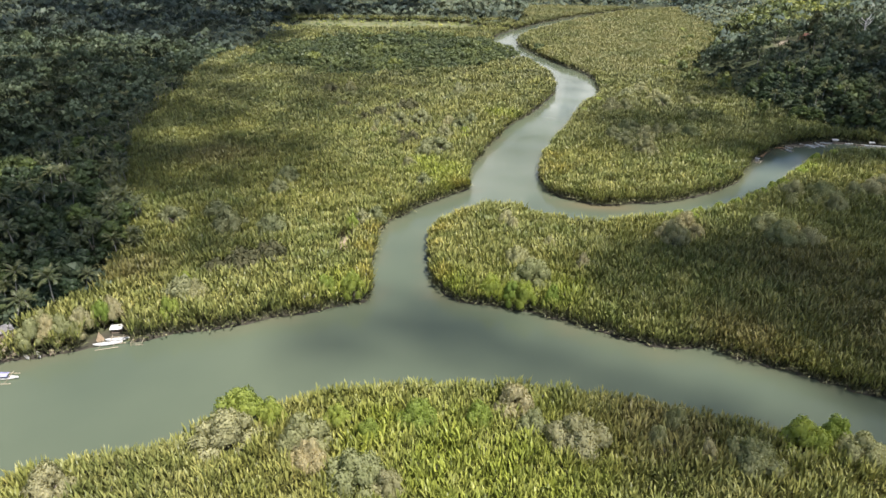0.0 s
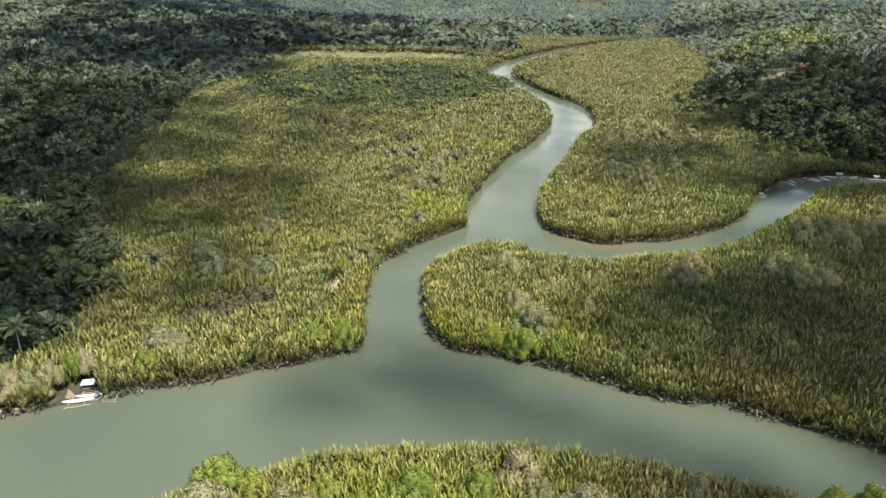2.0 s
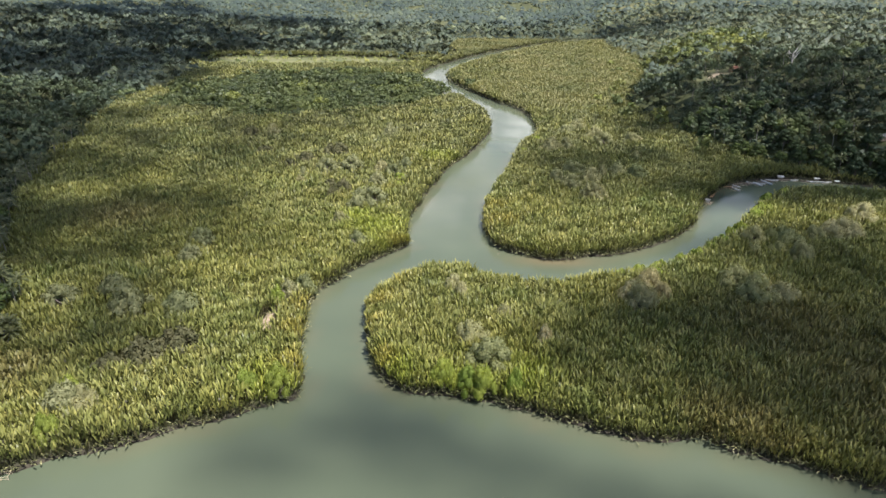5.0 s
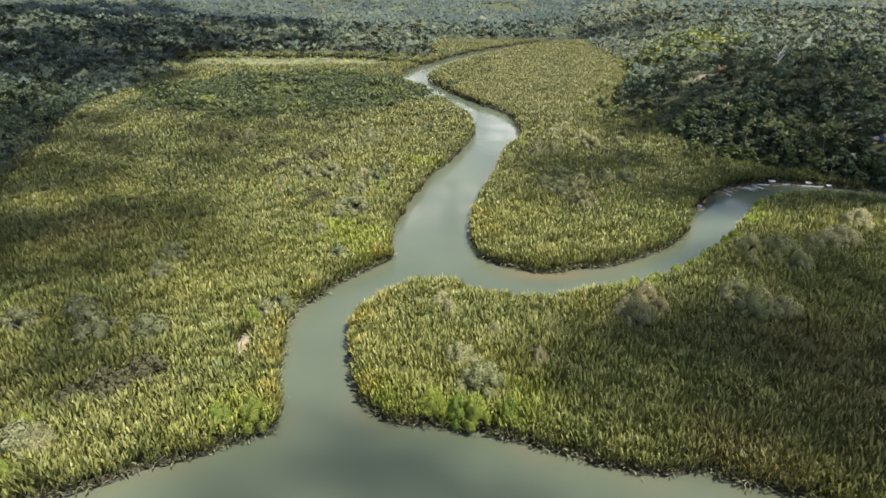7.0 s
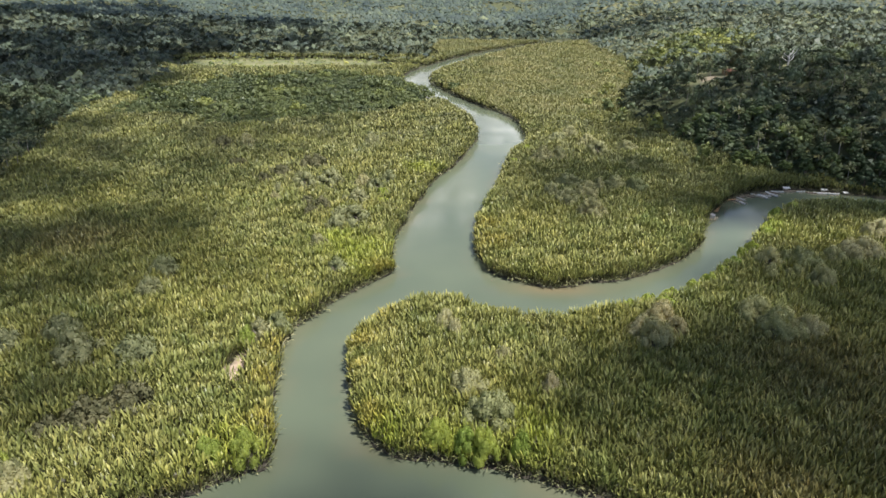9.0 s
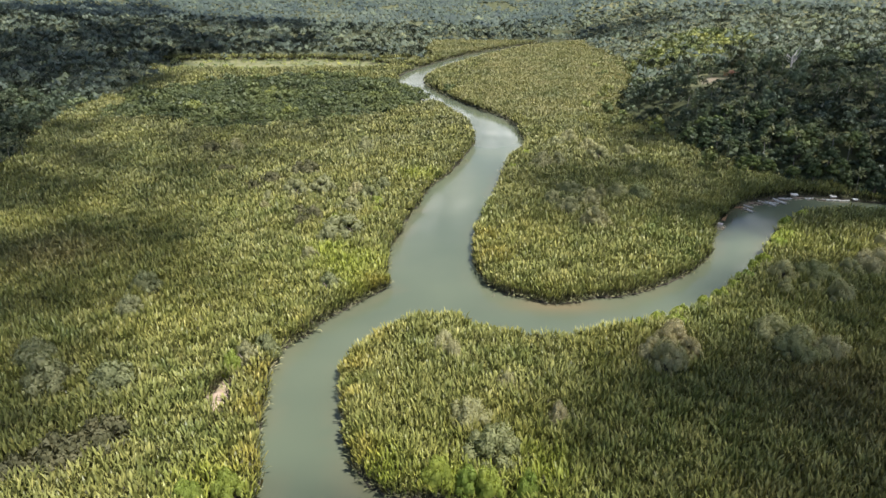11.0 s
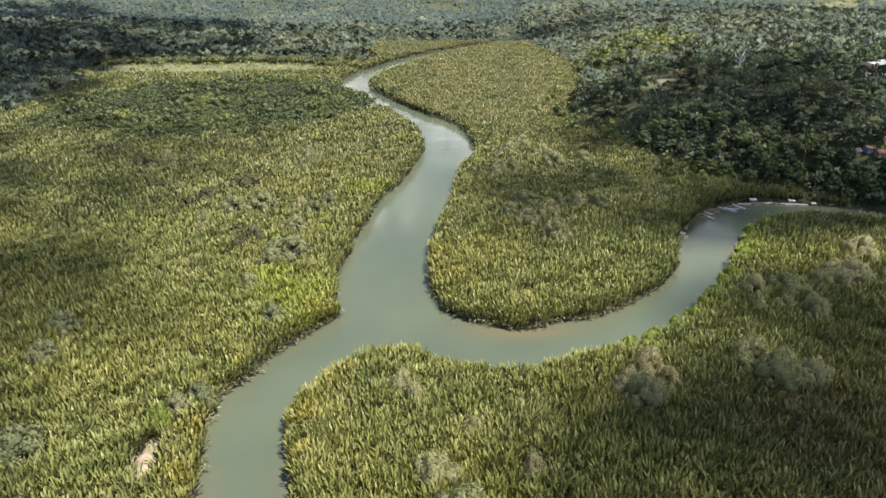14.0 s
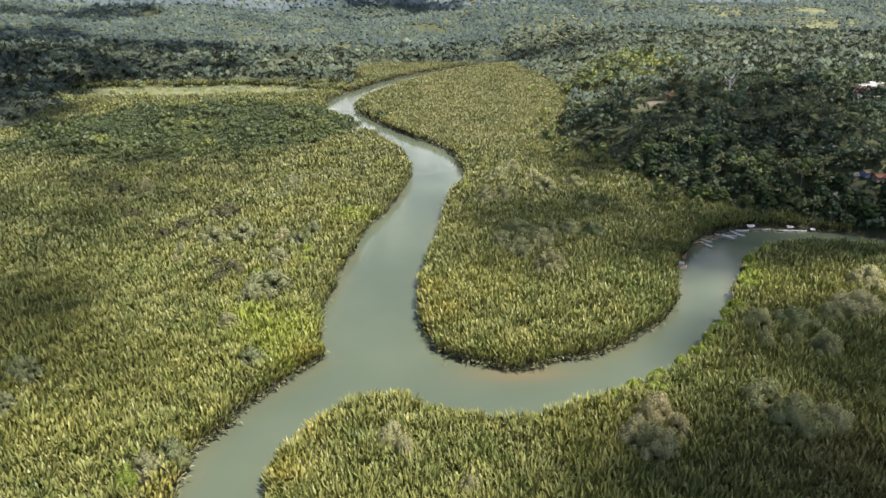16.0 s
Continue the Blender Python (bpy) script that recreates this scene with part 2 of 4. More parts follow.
# far groves: bluish haze of distance painted into the leaf colour
FAR_HAZED_WOODS = leafy("hazed_grove_leaf", [(0.34, (0.076, 0.098, 0.074)), (0.5, (0.112, 0.138, 0.098)), (0.66, (0.176, 0.194, 0.122))], 120, SOFT, 0.2, 0.5,
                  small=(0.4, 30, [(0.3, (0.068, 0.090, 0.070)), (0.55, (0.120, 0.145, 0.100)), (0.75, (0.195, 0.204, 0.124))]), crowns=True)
SCRUB = leafy("scrub_leaf", [(0.35, (0.135, 0.168, 0.066)), (0.5, (0.205, 0.226, 0.080)), (0.68, (0.290, 0.288, 0.100))], 50, ISLAND, 0.2, 0.55, crowns=True)
# farther woods: more blue-grey haze put into the base colours
DISTANT_HAZED_WOODS = leafy("distant_hazed_leaf", [(0.36, (0.046, 0.068, 0.064)), (0.5, (0.082, 0.108, 0.094)), (0.64, (0.140, 0.164, 0.122))], 170, SOFT, 0.2, 0.7,
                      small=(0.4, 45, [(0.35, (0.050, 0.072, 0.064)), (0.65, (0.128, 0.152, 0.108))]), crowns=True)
# horizon woods: base colour turned bluest, in place of haze
HORIZON_HAZED = leafy("hazed_horizon_leaf", [(0.34, (0.085, 0.115, 0.125)), (0.5, (0.125, 0.158, 0.165)), (0.66, (0.175, 0.205, 0.200))], 400, SOFT, 0.2, 0.7)
MANGROVE = leafy("mangrove_leaf", [(0.35, (0.088, 0.110, 0.052)), (0.5, (0.116, 0.138, 0.058)), (0.66, (0.165, 0.186, 0.064))], 55, SOFT, 0.25, 0.5,
                 small=(0.3, 9, [(0.3, (0.082, 0.102, 0.050)), (0.7, (0.130, 0.148, 0.058))]), crowns=True)
SHRUB_GREY = leafy("grey_shrub_leaf", [(0.3, (0.395, 0.368, 0.205)), (0.7, (0.530, 0.485, 0.300))], 5, SOFT, 0.4, 0.8,
                   objects=[(0.0, (0.70, 0.80, 0.66)), (0.35, (0.86, 0.92, 0.80)), (0.7, (1.0, 1.0, 1.0)), (1.0, (1.12, 1.06, 1.0))])
SHRUB_OLIVE = leafy("olive_shrub_leaf", [(0.3, (0.290, 0.284, 0.155)), (0.7, (0.420, 0.396, 0.225))], 5, SOFT, 0.35, 0.8,
                    objects=[(0.0, (0.66, 0.76, 0.66)), (0.5, (0.9, 0.95, 0.9)), (1.0, (1.2, 1.15, 1.08))])
SHRUB_GREEN = leafy("bright_shrub_leaf", [(0.3, (0.310, 0.370, 0.085)), (0.7, (0.460, 0.510, 0.130))], 5, SOFT, 0.5, 0.6,
                    objects=[(0.0, (0.75, 0.85, 0.8)), (0.6, (1.0, 1.0, 1.0)), (1.0, (1.08, 1.06, 1.0))])
SHRUB_DARK = leafy("dark_shrub_leaf", [(0.3, (0.105, 0.108, 0.050)), (0.7, (0.175, 0.165, 0.085))], 5, SOFT, 0.3, 0.7)
COCONUT = leafy("coconut_frond", [(0.3, (0.085, 0.105, 0.048)), (0.7, (0.155, 0.160, 0.072))], 20, ISLAND, 0.25, 0.4)


def bark(t, nodes, p):
    t.links.new(ramp(t, cloudy(t, 0.5, 5, stretch=(1, 1, 0.3)), [(0.3, (0.09, 0.07, 0.055)), (0.6, (0.2, 0.17, 0.14)), (0.75, (0.3, 0.27, 0.23))]), p.inputs["Base Color"])
    p.inputs["Roughness"].default_value = 0.85


BARK = material("bark", bark)


def palm_bark(t, nodes, p):
    t.links.new(ramp(t, cloudy(t, 0.4, 5, stretch=(1, 1, 2.5)), [(0.3, (0.22, 0.20, 0.17)), (0.6, (0.36, 0.33, 0.29)), (0.75, (0.45, 0.42, 0.38))]), p.inputs["Base Color"])
    p.inputs["Roughness"].default_value = 0.85


PALM_BARK = material("ringed_palm_bark", palm_bark)


def soil(t, nodes, p):
    col = ramp(t, cloudy(t, 30, 6), [(0.3, (0.045, 0.048, 0.022)), (0.5, (0.075, 0.085, 0.03)), (0.7, (0.12, 0.12, 0.05))])
    a = nodes.new("ShaderNodeAttribute")
    a.attribute_name = "grass"
    grass = ramp(t, cloudy(t, 25, 5), [(0.3, (0.10, 0.125, 0.05)), (0.5, (0.165, 0.170, 0.075)), (0.7, (0.240, 0.220, 0.105))])
    col = mix(t, a.outputs["Fac"], col, grass)
    m = nodes.new("ShaderNodeAttribute")
    m.attribute_name = "mud"
    col = mix(t, m.outputs["Fac"], col, ramp(t, cloudy(t, 3, 5), [(0.3, (0.030, 0.027, 0.019)), (0.7, (0.065, 0.055, 0.038))]))
    b = nodes.new("ShaderNodeAttribute")
    b.attribute_name = "bare"
    col = mix(t, b.outputs["Fac"], col, ramp(t, cloudy(t, 2, 5), [(0.3, (0.38, 0.27, 0.20)), (0.7, (0.55, 0.43, 0.34))]))
    t.links.new(col, p.inputs["Base Color"])
    p.inputs["Roughness"].default_value = 0.9
    bump(t, p, cloudy(t, 1.2, 5), 0.6, 0.3)


SOIL = material("soil_and_grass", soil)


def water(t, nodes, p):
    a = nodes.new("ShaderNodeAttribute")
    a.attribute_name = "shallow"
    deep = ramp(t, cloudy(t, 70, 3), [(0.35, (0.092, 0.113, 0.074)), (0.65, (0.114, 0.135, 0.086))])
    t.links.new(mix(t, a.outputs["Fac"], deep, (0.165, 0.135, 0.078)), p.inputs["Base Color"])
    p.inputs["IOR"].default_value = 1.33
    rough = nodes.new("ShaderNodeMapRange")
    t.links.new(cloudy(t, 22, 4, stretch=(0.35, 1.0, 1.0)), rough.inputs[0])
    rough.inputs[1].default_value, rough.inputs[2].default_value, rough.inputs[3].default_value, rough.inputs[4].default_value = 0.35, 0.65, 0.10, 0.19
    t.links.new(rough.outputs[0], p.inputs["Roughness"])
    bump(t, p, cloudy(t, 0.9, 3), 0.15, 0.04)


WATER = material("murky_river_water", water)


# ---------------------------------------------------------------- ground and water
def stretch(lo, a, b, hi, fine, grow):
    mid = list(np.arange(a, b + fine, fine))
    left, right, s = [], [], fine
    v = a
    while v > lo:
        s = min(s * grow, 130)
        v -= s
        left.append(v)
    v, s = mid[-1], fine
    while v < hi:
        s = min(s * grow, 130)
        v += s
        right.append(v)
    return np.array(left[::-1] + mid + right)


def grid(xs, ys):
    x, y = np.meshgrid(xs, ys)
    n, m = len(xs), len(ys)
    i = (np.arange(m - 1)[:, None] * n + np.arange(n - 1)).ravel()
    return x.ravel(), y.ravel(), np.vstack([np.c_[i, i + 1, i + n + 1], np.c_[i, i + n + 1, i + n]])


gx, gy, gf = grid(stretch(-4600, -165, 200, 4600, 3.0, 1.05), stretch(-900, 85, 480, 4900, 3.0, 1.03))
gz = height(gx, gy)
far = np.hypot(gx, gy)
open_land = np.clip(step(0, 0.4, meadow(gx, gy)) + 0.40 * step(1000, 1250, gy) * step(-0.25, 0.25, soft(gx, gy, 260, 31)) + 0.6 * step(12, 40, east(gx, gy)) * step(640, 760, gy), 0, 1)
bare = np.maximum.reduce([worn * step(1.3, 0.8, np.hypot((gx - a) / u, (gy - b) / v) + 0.5 * soft(gx, gy, 6, 35)) for a, b, u, v, worn in ((189, 679, 8, 10, 0.45), (-82.5, 250, 3.2, 8.0, 0.9), (-79.5, 262, 1.4, 6.0, 0.8), (-164, 153, 6, 5, 1.0))])
ground = solid("ground", np.c_[gx, gy, gz], gf, SOIL, None, "low muddy delta plain rising to wooded hills", {"grass": open_land, "bare": bare, "mud": step(7, 1, bank(gx, gy))}, True)
tagged(ground, category="ground", kind="structure")

wx, wy, wf = grid(np.arange(-518, 518, 4.0), np.arange(-196, 1396, 4.0))
wb = bank(wx, wy)
wf = wf[(wb[wf] < 8).any(axis=1)]
shoal = step(-8, 0, wb + 3.0 * soft(wx, wy, 34, 33)) * (0.16 + 0.22 * soft(wx, wy, 60, 34)) + 0.85 * np.exp(-((wx - 20) / 17) ** 2 - ((wy - 314) / 6) ** 2)
river = solid("water", np.c_[wx, wy, 0 * wx], wf, WATER, None, "calm murky green river water with paler shallows", {"shallow": shoal}, True)
tagged(river, category="river", kind="structure")

# ---------------------------------------------------------------- broken cumulus high over the delta
def vapour(t, nodes, p):
    t.links.new(ramp(t, cloudy(t, 60, 5), [(0.3, (0.78, 0.79, 0.80)), (0.7, (0.88, 0.88, 0.88))]), p.inputs["Base Color"])
    p.inputs["Roughness"].default_value = 1.0


VAPOUR = material("cloud_vapour", vapour)
CLOUD_BASE = 2600.0
SHADE_OFFSET = SUN_AT * (CLOUD_BASE / SUN_AT.z)
# the spot on the land each unseen cloud is placed to shade, its half sizes, and how closely it is filled
CUMULUS = [(92, 238, 80, 62, 0.90), (130, 316, 56, 38, 0.76), (50, 148, 66, 19, 0.55), (84, 440, 80, 66, 0.62), (205, 585, 125, 125, 0.66), (192, 424, 84, 50, 0.80), (-195, 330, 96, 52, 0.66), (-250, 480, 145, 90, 0.48),
           (-580, 1130, 300, 290, 0.84), (-37, 184, 40, 22, 0.68), (16, 172, 34, 13, 0.6), (0, 3120, 240, 230, 0.9), (760, 2390, 200, 70, 0.85), (235, 1340, 110, 60, 0.8), (0, 1285, 90, 30, 0.75), (-218, 240, 90, 84, 0.68),
           (-290, 380, 100, 90, 0.72), (-500, 800, 190, 110, 0.86), (-950, 2300, 260, 160, 0.7), (1250, 1500, 300, 200, 0.7), (-210, 602, 120, 40, 0.40), (-420, 1500, 170, 110, 0.8), (-900, 1620, 260, 240, 0.85), (-380, 540, 110, 90, 0.72), (-40, 2560, 230, 90, 0.9)]


def cumulus(x, y, a, b, dense, seed, billow=0.085):
    """Ragged cloud of many billows; dense is how closely they fill it."""
    r = np.random.default_rng(seed)
    bm = bmesh.new()
    bmesh.ops.create_icosphere(bm, subdivisions=1, radius=1)
    ball, faces = np.array([v.co[:] for v in bm.verts]), np.array([[v.index for v in f.verts] for f in bm.faces])
    bm.free()
    q0 = max(8.0, billow * min(a, b))
    n = int(-math.log(1 - dense) * a * b / (q0 * q0) * 1.25)
    ang, d, q = r.uniform(0, 6.283, n), np.sqrt(r.uniform(size=n)) ** 1.15, q0 * r.uniform(0.6, 1.25, n)
    grow = 1 + 0.13 * np.sin(3 * ang + seed) + 0.09 * np.sin(5 * ang + 2 * seed)
    mid = np.c_[d * a * grow * np.cos(ang), d * b * grow * np.sin(ang), q * 0.5 + 0.2 * min(a, b) * (1 - d) * r.uniform(size=n)]
    v = ball[None] * (q[:, None] * r.uniform(0.75, 1.2, (n, len(ball))))[:, :, None] + mid[:, None]
    ob = solid("cumulus_cloud", v.reshape(-1, 3), (faces[None] + (np.arange(n) * len(ball))[:, None, None]).reshape(-1, 3), VAPOUR, None,
               "white fair-weather cumulus cloud, unseen, added for shade and reflection", None, True)
    ob.location = (x + SHADE_OFFSET.x, y + SHADE_OFFSET.y, CLOUD_BASE)
    return tagged(ob, category="cloud", kind="structure")


for i, spot in enumerate(CUMULUS):
    cumulus(*spot, 300 + i)

# towering white cumulus far to the north, unseen, added to brighten the water's mirror
for i in range(30):
    if i % 5 in (1, 4):
        continue
    a = -1.25 + 2.5 * ((i * 11) % 30 + 0.5) / 30
    if 0.17 < a < 0.40 and i % 3:
        continue
    far_off, low, size = 6200 + 1400 * (i % 3), 450 + 900 * (i % 3) + 120 * ((i * 7) % 5), 950 + 120 * ((i * 5) % 6)
    ob = cumulus(0, 0, size, size * 0.55, 0.9, 400 + i, 0.2)
    ob.location = (far_off * math.sin(a), far_off * math.cos(a), low)
    ob.scale = (1.0, 0.8, 3.0)

# one more unseen cloud, placed to lighten the creek's reflection
ob = cumulus(0, 0, 1000, 560, 0.85, 440, 0.2)
ob.location = (9000 * math.sin(0.51), 9000 * math.cos(0.51), 2950)
ob.scale = (1.0, 0.8, 2.0)

# ---------------------------------------------------------------- shrubs among the nipa: x, y, radius
NEAR_SHORE = [(-74, 124, 7.3), (-55, 126, 6.0), (-52, 120, 4.6), (-40, 116, 6.0), (-32, 114, 3.8), (9, 137, 7.1), (49, 137, 5.9), (-105, 101, 5.2), (74, 143, 5.5), (39, 138, 2.4), (-7, 148, 5.0), (28, 141, 3.0),
              (33, 148, 3.4), (-2, 141, 3.6)]
NEAR_GREEN = [(-30, 138, 5.6), (-15, 141, 4.0), (-75, 134, 6.0), (-66, 133, 4.4), (-50, 135, 3.6), (-41, 131, 3.4), (62, 146, 5.5), (71, 151, 4.0), (-20, 213, 3.6), (-8, 209, 3.6), (-13, 211, 3.0), (-67, 206, 4.0), (-76, 204, 3.2),
              (-83, 260, 3.0), (-120, 179, 3.2), (-123, 195, 3.6), (-140, 174, 3.4), (1, 209, 2.8)]
RIVERSIDE = [(-153, 158, 4.2), (-150, 161, 3.8), (-146, 163, 4.2), (-144, 168, 4.0), (-154, 164, 4.0), (-138, 176, 3.6), (-118, 191, 4.4)]
PENINSULA = [(-6, 222, 7.0), (-12, 236, 5.2), (11, 237, 3.2), (47, 264, 6.6), (52, 279, 5.5), (44, 271, 4.6), (56, 273, 4.2), (85, 284, 6.7), (89, 273, 7.0), (98, 273, 6.4), (93, 280, 5.0), (108, 331, 6.6),
             (121, 331, 6.4), (121, 312, 6.0), (114, 318, 4.2), (150, 342, 8.2), (169, 364, 7.0), (-2, 253, 2.8), (-20, 273, 3.8), (-17, 268, 2.6), (104, 318, 3.6), (136, 336, 5.0)]
WEST_FIELD = [(-80, 265, 4.0), (-76, 271, 4.2), (-144, 262, 6.6), (-133, 249, 7.6), (-114, 249, 6.2), (-159, 253, 6.6), (-122, 192, 6.2), (-128, 292, 5.0), (-131, 312, 5.6), (-102, 431, 7.4), (-90, 435, 7.6),
              (-68, 375, 9.0), (-74, 368, 5.0), (-69, 403, 6.4), (-77, 344, 4.4), (-64, 317, 4.2), (-112, 403, 3.6), (-114, 417, 3.8), (-63, 427, 5.2), (-71, 433, 5.6), (-79, 531, 6.0), (-58, 445, 4.6), (-66, 385, 4.0), (-162, 523, 6.0)]
DARK_FIELD = [(-112, 216, 6.6), (-104, 224, 6.4), (-120, 212, 4.6), (-106, 472, 8.5), (-94, 399, 5.5), (-86, 393, 5.0), (-89, 384, 4.0), (-121, 452, 6.5), (-128, 440, 4.6), (-178, 520, 7.0), (-152, 470, 6.0)]
CREEK_SIDE = [(33, 490, 8.0), (42, 494, 6.5), (66, 536, 7.0), (70, 512, 7.5), (41, 435, 7.0), (49, 418, 6.4), (37, 408, 6.4), (46, 390, 6.6), (76, 429, 6.6), (66, 435, 6.2), (57, 433, 4.8), (57, 556, 7.0), (46, 544, 6.0),
              (30, 420, 4.6), (84, 474, 5.0), (90, 520, 6.0)]
BANK_GREEN = [(88, 322, 3.6), (95, 332, 3.6), (102, 342, 3.4), (109, 350, 3.6), (80, 315, 3.4), (72, 309, 3.2), (62, 302, 3.4), (52, 296, 3.2), (122, 366, 3.8), (128, 378, 4.0), (14, 487, 3.4), (24, 521, 3.6),
              (136, 394, 4.0), (148, 404, 4.0), (44, 291, 3.0), (58, 293, 3.6), (-76, 390, 3.0), (-56, 404, 4.0), (-58, 418, 3.6)]

ALL_SHRUBS = np.array(NEAR_SHORE + NEAR_GREEN + RIVERSIDE + PENINSULA + WEST_FIELD + DARK_FIELD + CREEK_SIDE + BANK_GREEN, dtype=float)

# ---------------------------------------------------------------- foliage builders
def blades(base, azimuth, lean, length, width, droop, folded=True, foot=0.52):
    """Long arched fronds, folded along the rib near by: base points and arrays of angles and sizes. Also gives how near its tip each point is."""
    n = len(base)
    out = np.c_[np.cos(azimuth), np.sin(azimuth), np.zeros(n)]
    side = np.c_[-np.sin(azimuth), np.cos(azimuth), np.zeros(n)]
    up = np.array([0, 0, 1.0])

    def at(s):
        a = lean + droop * s * s
        return base + (length * s)[:, None] * (np.sin(a)[:, None] * out + np.cos(a)[:, None] * up)
    w, mid = width[:, None] * side, at(0.85)
    if folded:
        keel = 0.55 * width[:, None] * (0.8 * out - 0.6 * up)
        v = np.stack([at(foot), mid + w, mid + keel, mid - w, at(1.0)], 1)
        t, tip = np.array([[0, 2, 1], [0, 3, 2], [1, 2, 4], [2, 3, 4]]), np.array([0, 0.4, 0.4, 0.4, 1.0])
    else:
        v = np.stack([at(foot), mid + w, mid - w, at(1.0)], 1)
        t, tip = np.array([[0, 2, 1], [1, 2, 3]]), np.array([0, 0.4, 0.4, 1.0])
    return v.reshape(-1, 3), (t[None] + (np.arange(n) * v.shape[1])[:, None, None]).reshape(-1, 3), np.tile(tip, n)


def joined(pieces):
    vs, fs, k = [], [], 0
    for v, f in pieces:
        vs.append(v), fs.append(f + k)
        k += len(v)
    return np.vstack(vs), np.vstack(fs)


def scatter(x0, x1, y0, y1, spacing, seed):
    """Jittered grid of points over a rectangle."""
    r = np.random.default_rng(seed)
    x, y = np.meshgrid(np.arange(x0, x1, spacing), np.arange(y0, y1, spacing))
    x = x + spacing * 0.5 * (np.arange(x.shape[0]) % 2)[:, None]
    return x.ravel() + r.uniform(-0.45, 0.45, x.size) * spacing, y.ravel() + r.uniform(-0.45, 0.45, x.size) * spacing, r


OPEN_SPOTS = [(342, 638, 12), (318, 606, 10), (296, 600, 5), (208, 689, 6), (189, 678, 13), (227, 466, 3.5), (234, 464, 4.5), (240, 652, 5), (-134, 170.5, 4.2), (-165, 158, 6.5)]


def wooded(x, y):
    """False on the cleared spots about houses and bare ground, and on a strip toward the camera so they show."""
    ok = np.ones(np.shape(x), dtype=bool)
    for a, b, q in OPEN_SPOTS:
        along = np.clip(((x - a) * -0.33 + (y - b) * -0.94) / (1.7 * q), 0, 1)
        ok &= np.hypot(x - a + along * 0.33 * 1.7 * q, y - b + along * 0.94 * 1.7 * q) > q
    return ok


def in_nipa(x, y):
    return (bank(x, y) > -0.1) & (west(x, y) < 3) & (east(x, y) < 3) & (thicket(x, y) < 0) & (meadow(x, y) < 0) & wooded(x, y)


CLEARING = (-82.5, 247.0)


def nipa(x0, x1, y0, y1, spacing, per, size, wide, folded, seed):
    x, y, r = scatter(x0, x1, y0, y1, spacing, seed)
    keep = in_nipa(x, y) & (np.hypot((x - CLEARING[0]) / 3.3, (y - CLEARING[1]) / 8.5) + 0.45 * soft(x, y, 4, 62) > 1) & (np.hypot((x + 80) / 1.3, (y - 260) / 5) > 1)
    x, y = x[keep], y[keep]
    keep = np.ones(len(x), dtype=bool)
    for a, b, q in ALL_SHRUBS:
        keep &= (x - a) ** 2 + (y - b) ** 2 > (0.85 * q) ** 2
    x, y = x[keep], y[keep]
    tall = size * (1 + 0.15 * soft(x, y, 14, 41) + 0.10 * soft(x, y, 45, 42)) * (0.78 + 0.22 * step(-0.5, 4, bank(x, y))) * r.uniform(0.80, 1.14, len(x))
    n = len(x)
    x, y, tall = np.repeat(x, per), np.repeat(y, per), np.repeat(tall, per)
    az = np.tile(np.arange(per) * 6.283 / per, n) + np.repeat(r.uniform(0, 6.283, n), per) + r.normal(0, 0.35, n * per)
    lean = np.abs(r.normal(0.05, 0.08, n * per))
    base = np.c_[x + 0.32 * spacing * np.cos(az), y + 0.32 * spacing * np.sin(az), np.maximum(height(x, y), 0.1) + 0.2]
    live = blades(base, az, lean, tall * r.uniform(0.74, 1.08, n * per), wide * r.uniform(0.7, 1.3, n * per), r.uniform(0.02, 0.34, n * per), folded)
    # dead fronds and stems below the crowns, near-black to put shade in the gaps
    gap_shade = r.permutation(n * per)[:n * 2]
    m = len(gap_shade)
    dead = blades(base[gap_shade], az[gap_shade] + r.normal(0, 0.8, m), np.abs(r.normal(0.1, 0.12, m)), tall[gap_shade] * r.uniform(0.55, 0.80, m), wide * r.uniform(1.6, 2.6, m), r.uniform(0.1, 0.5, m), False, 0.1)
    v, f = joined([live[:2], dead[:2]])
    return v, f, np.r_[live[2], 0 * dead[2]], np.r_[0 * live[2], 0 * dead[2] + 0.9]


# young bright stands and yellowed edges: x, y, radius
FRESH = [(-12, 122, 26), (-36, 132, 12), (-58, 337, 15), (-70, 350, 10), (-52, 321, 9), (-37, 215, 10), (-18, 210, 10), (2, 216, 11), (-70, 208, 10), (-40, 470, 12), (120, 380, 14)]
RIPE = [(-65, 219, 7), (-71, 240, 6), (-73, 258, 6), (-47, 322, 5), (-45, 262, 5), (-44, 280, 6), (-46, 246, 4), (-2, 350, 8), (-5, 372, 6), (-40, 222, 5)]


BROWN = [(120, 215, 42), (95, 250, 26), (160, 240, 40), (60, 196, 14), (30, 146, 16), (-185, 345, 22), (-150, 205, 12)]


def tone(v, spots):
    return np.clip(np.maximum.reduce([np.exp(-(((v[:, 0] - a) ** 2 + (v[:, 1] - b) ** 2) / (q * q))) for a, b, q in spots]) * (0.95 + 0.5 * soft(v[:, 0], v[:, 1], 7, 61)), 0, 0.8)


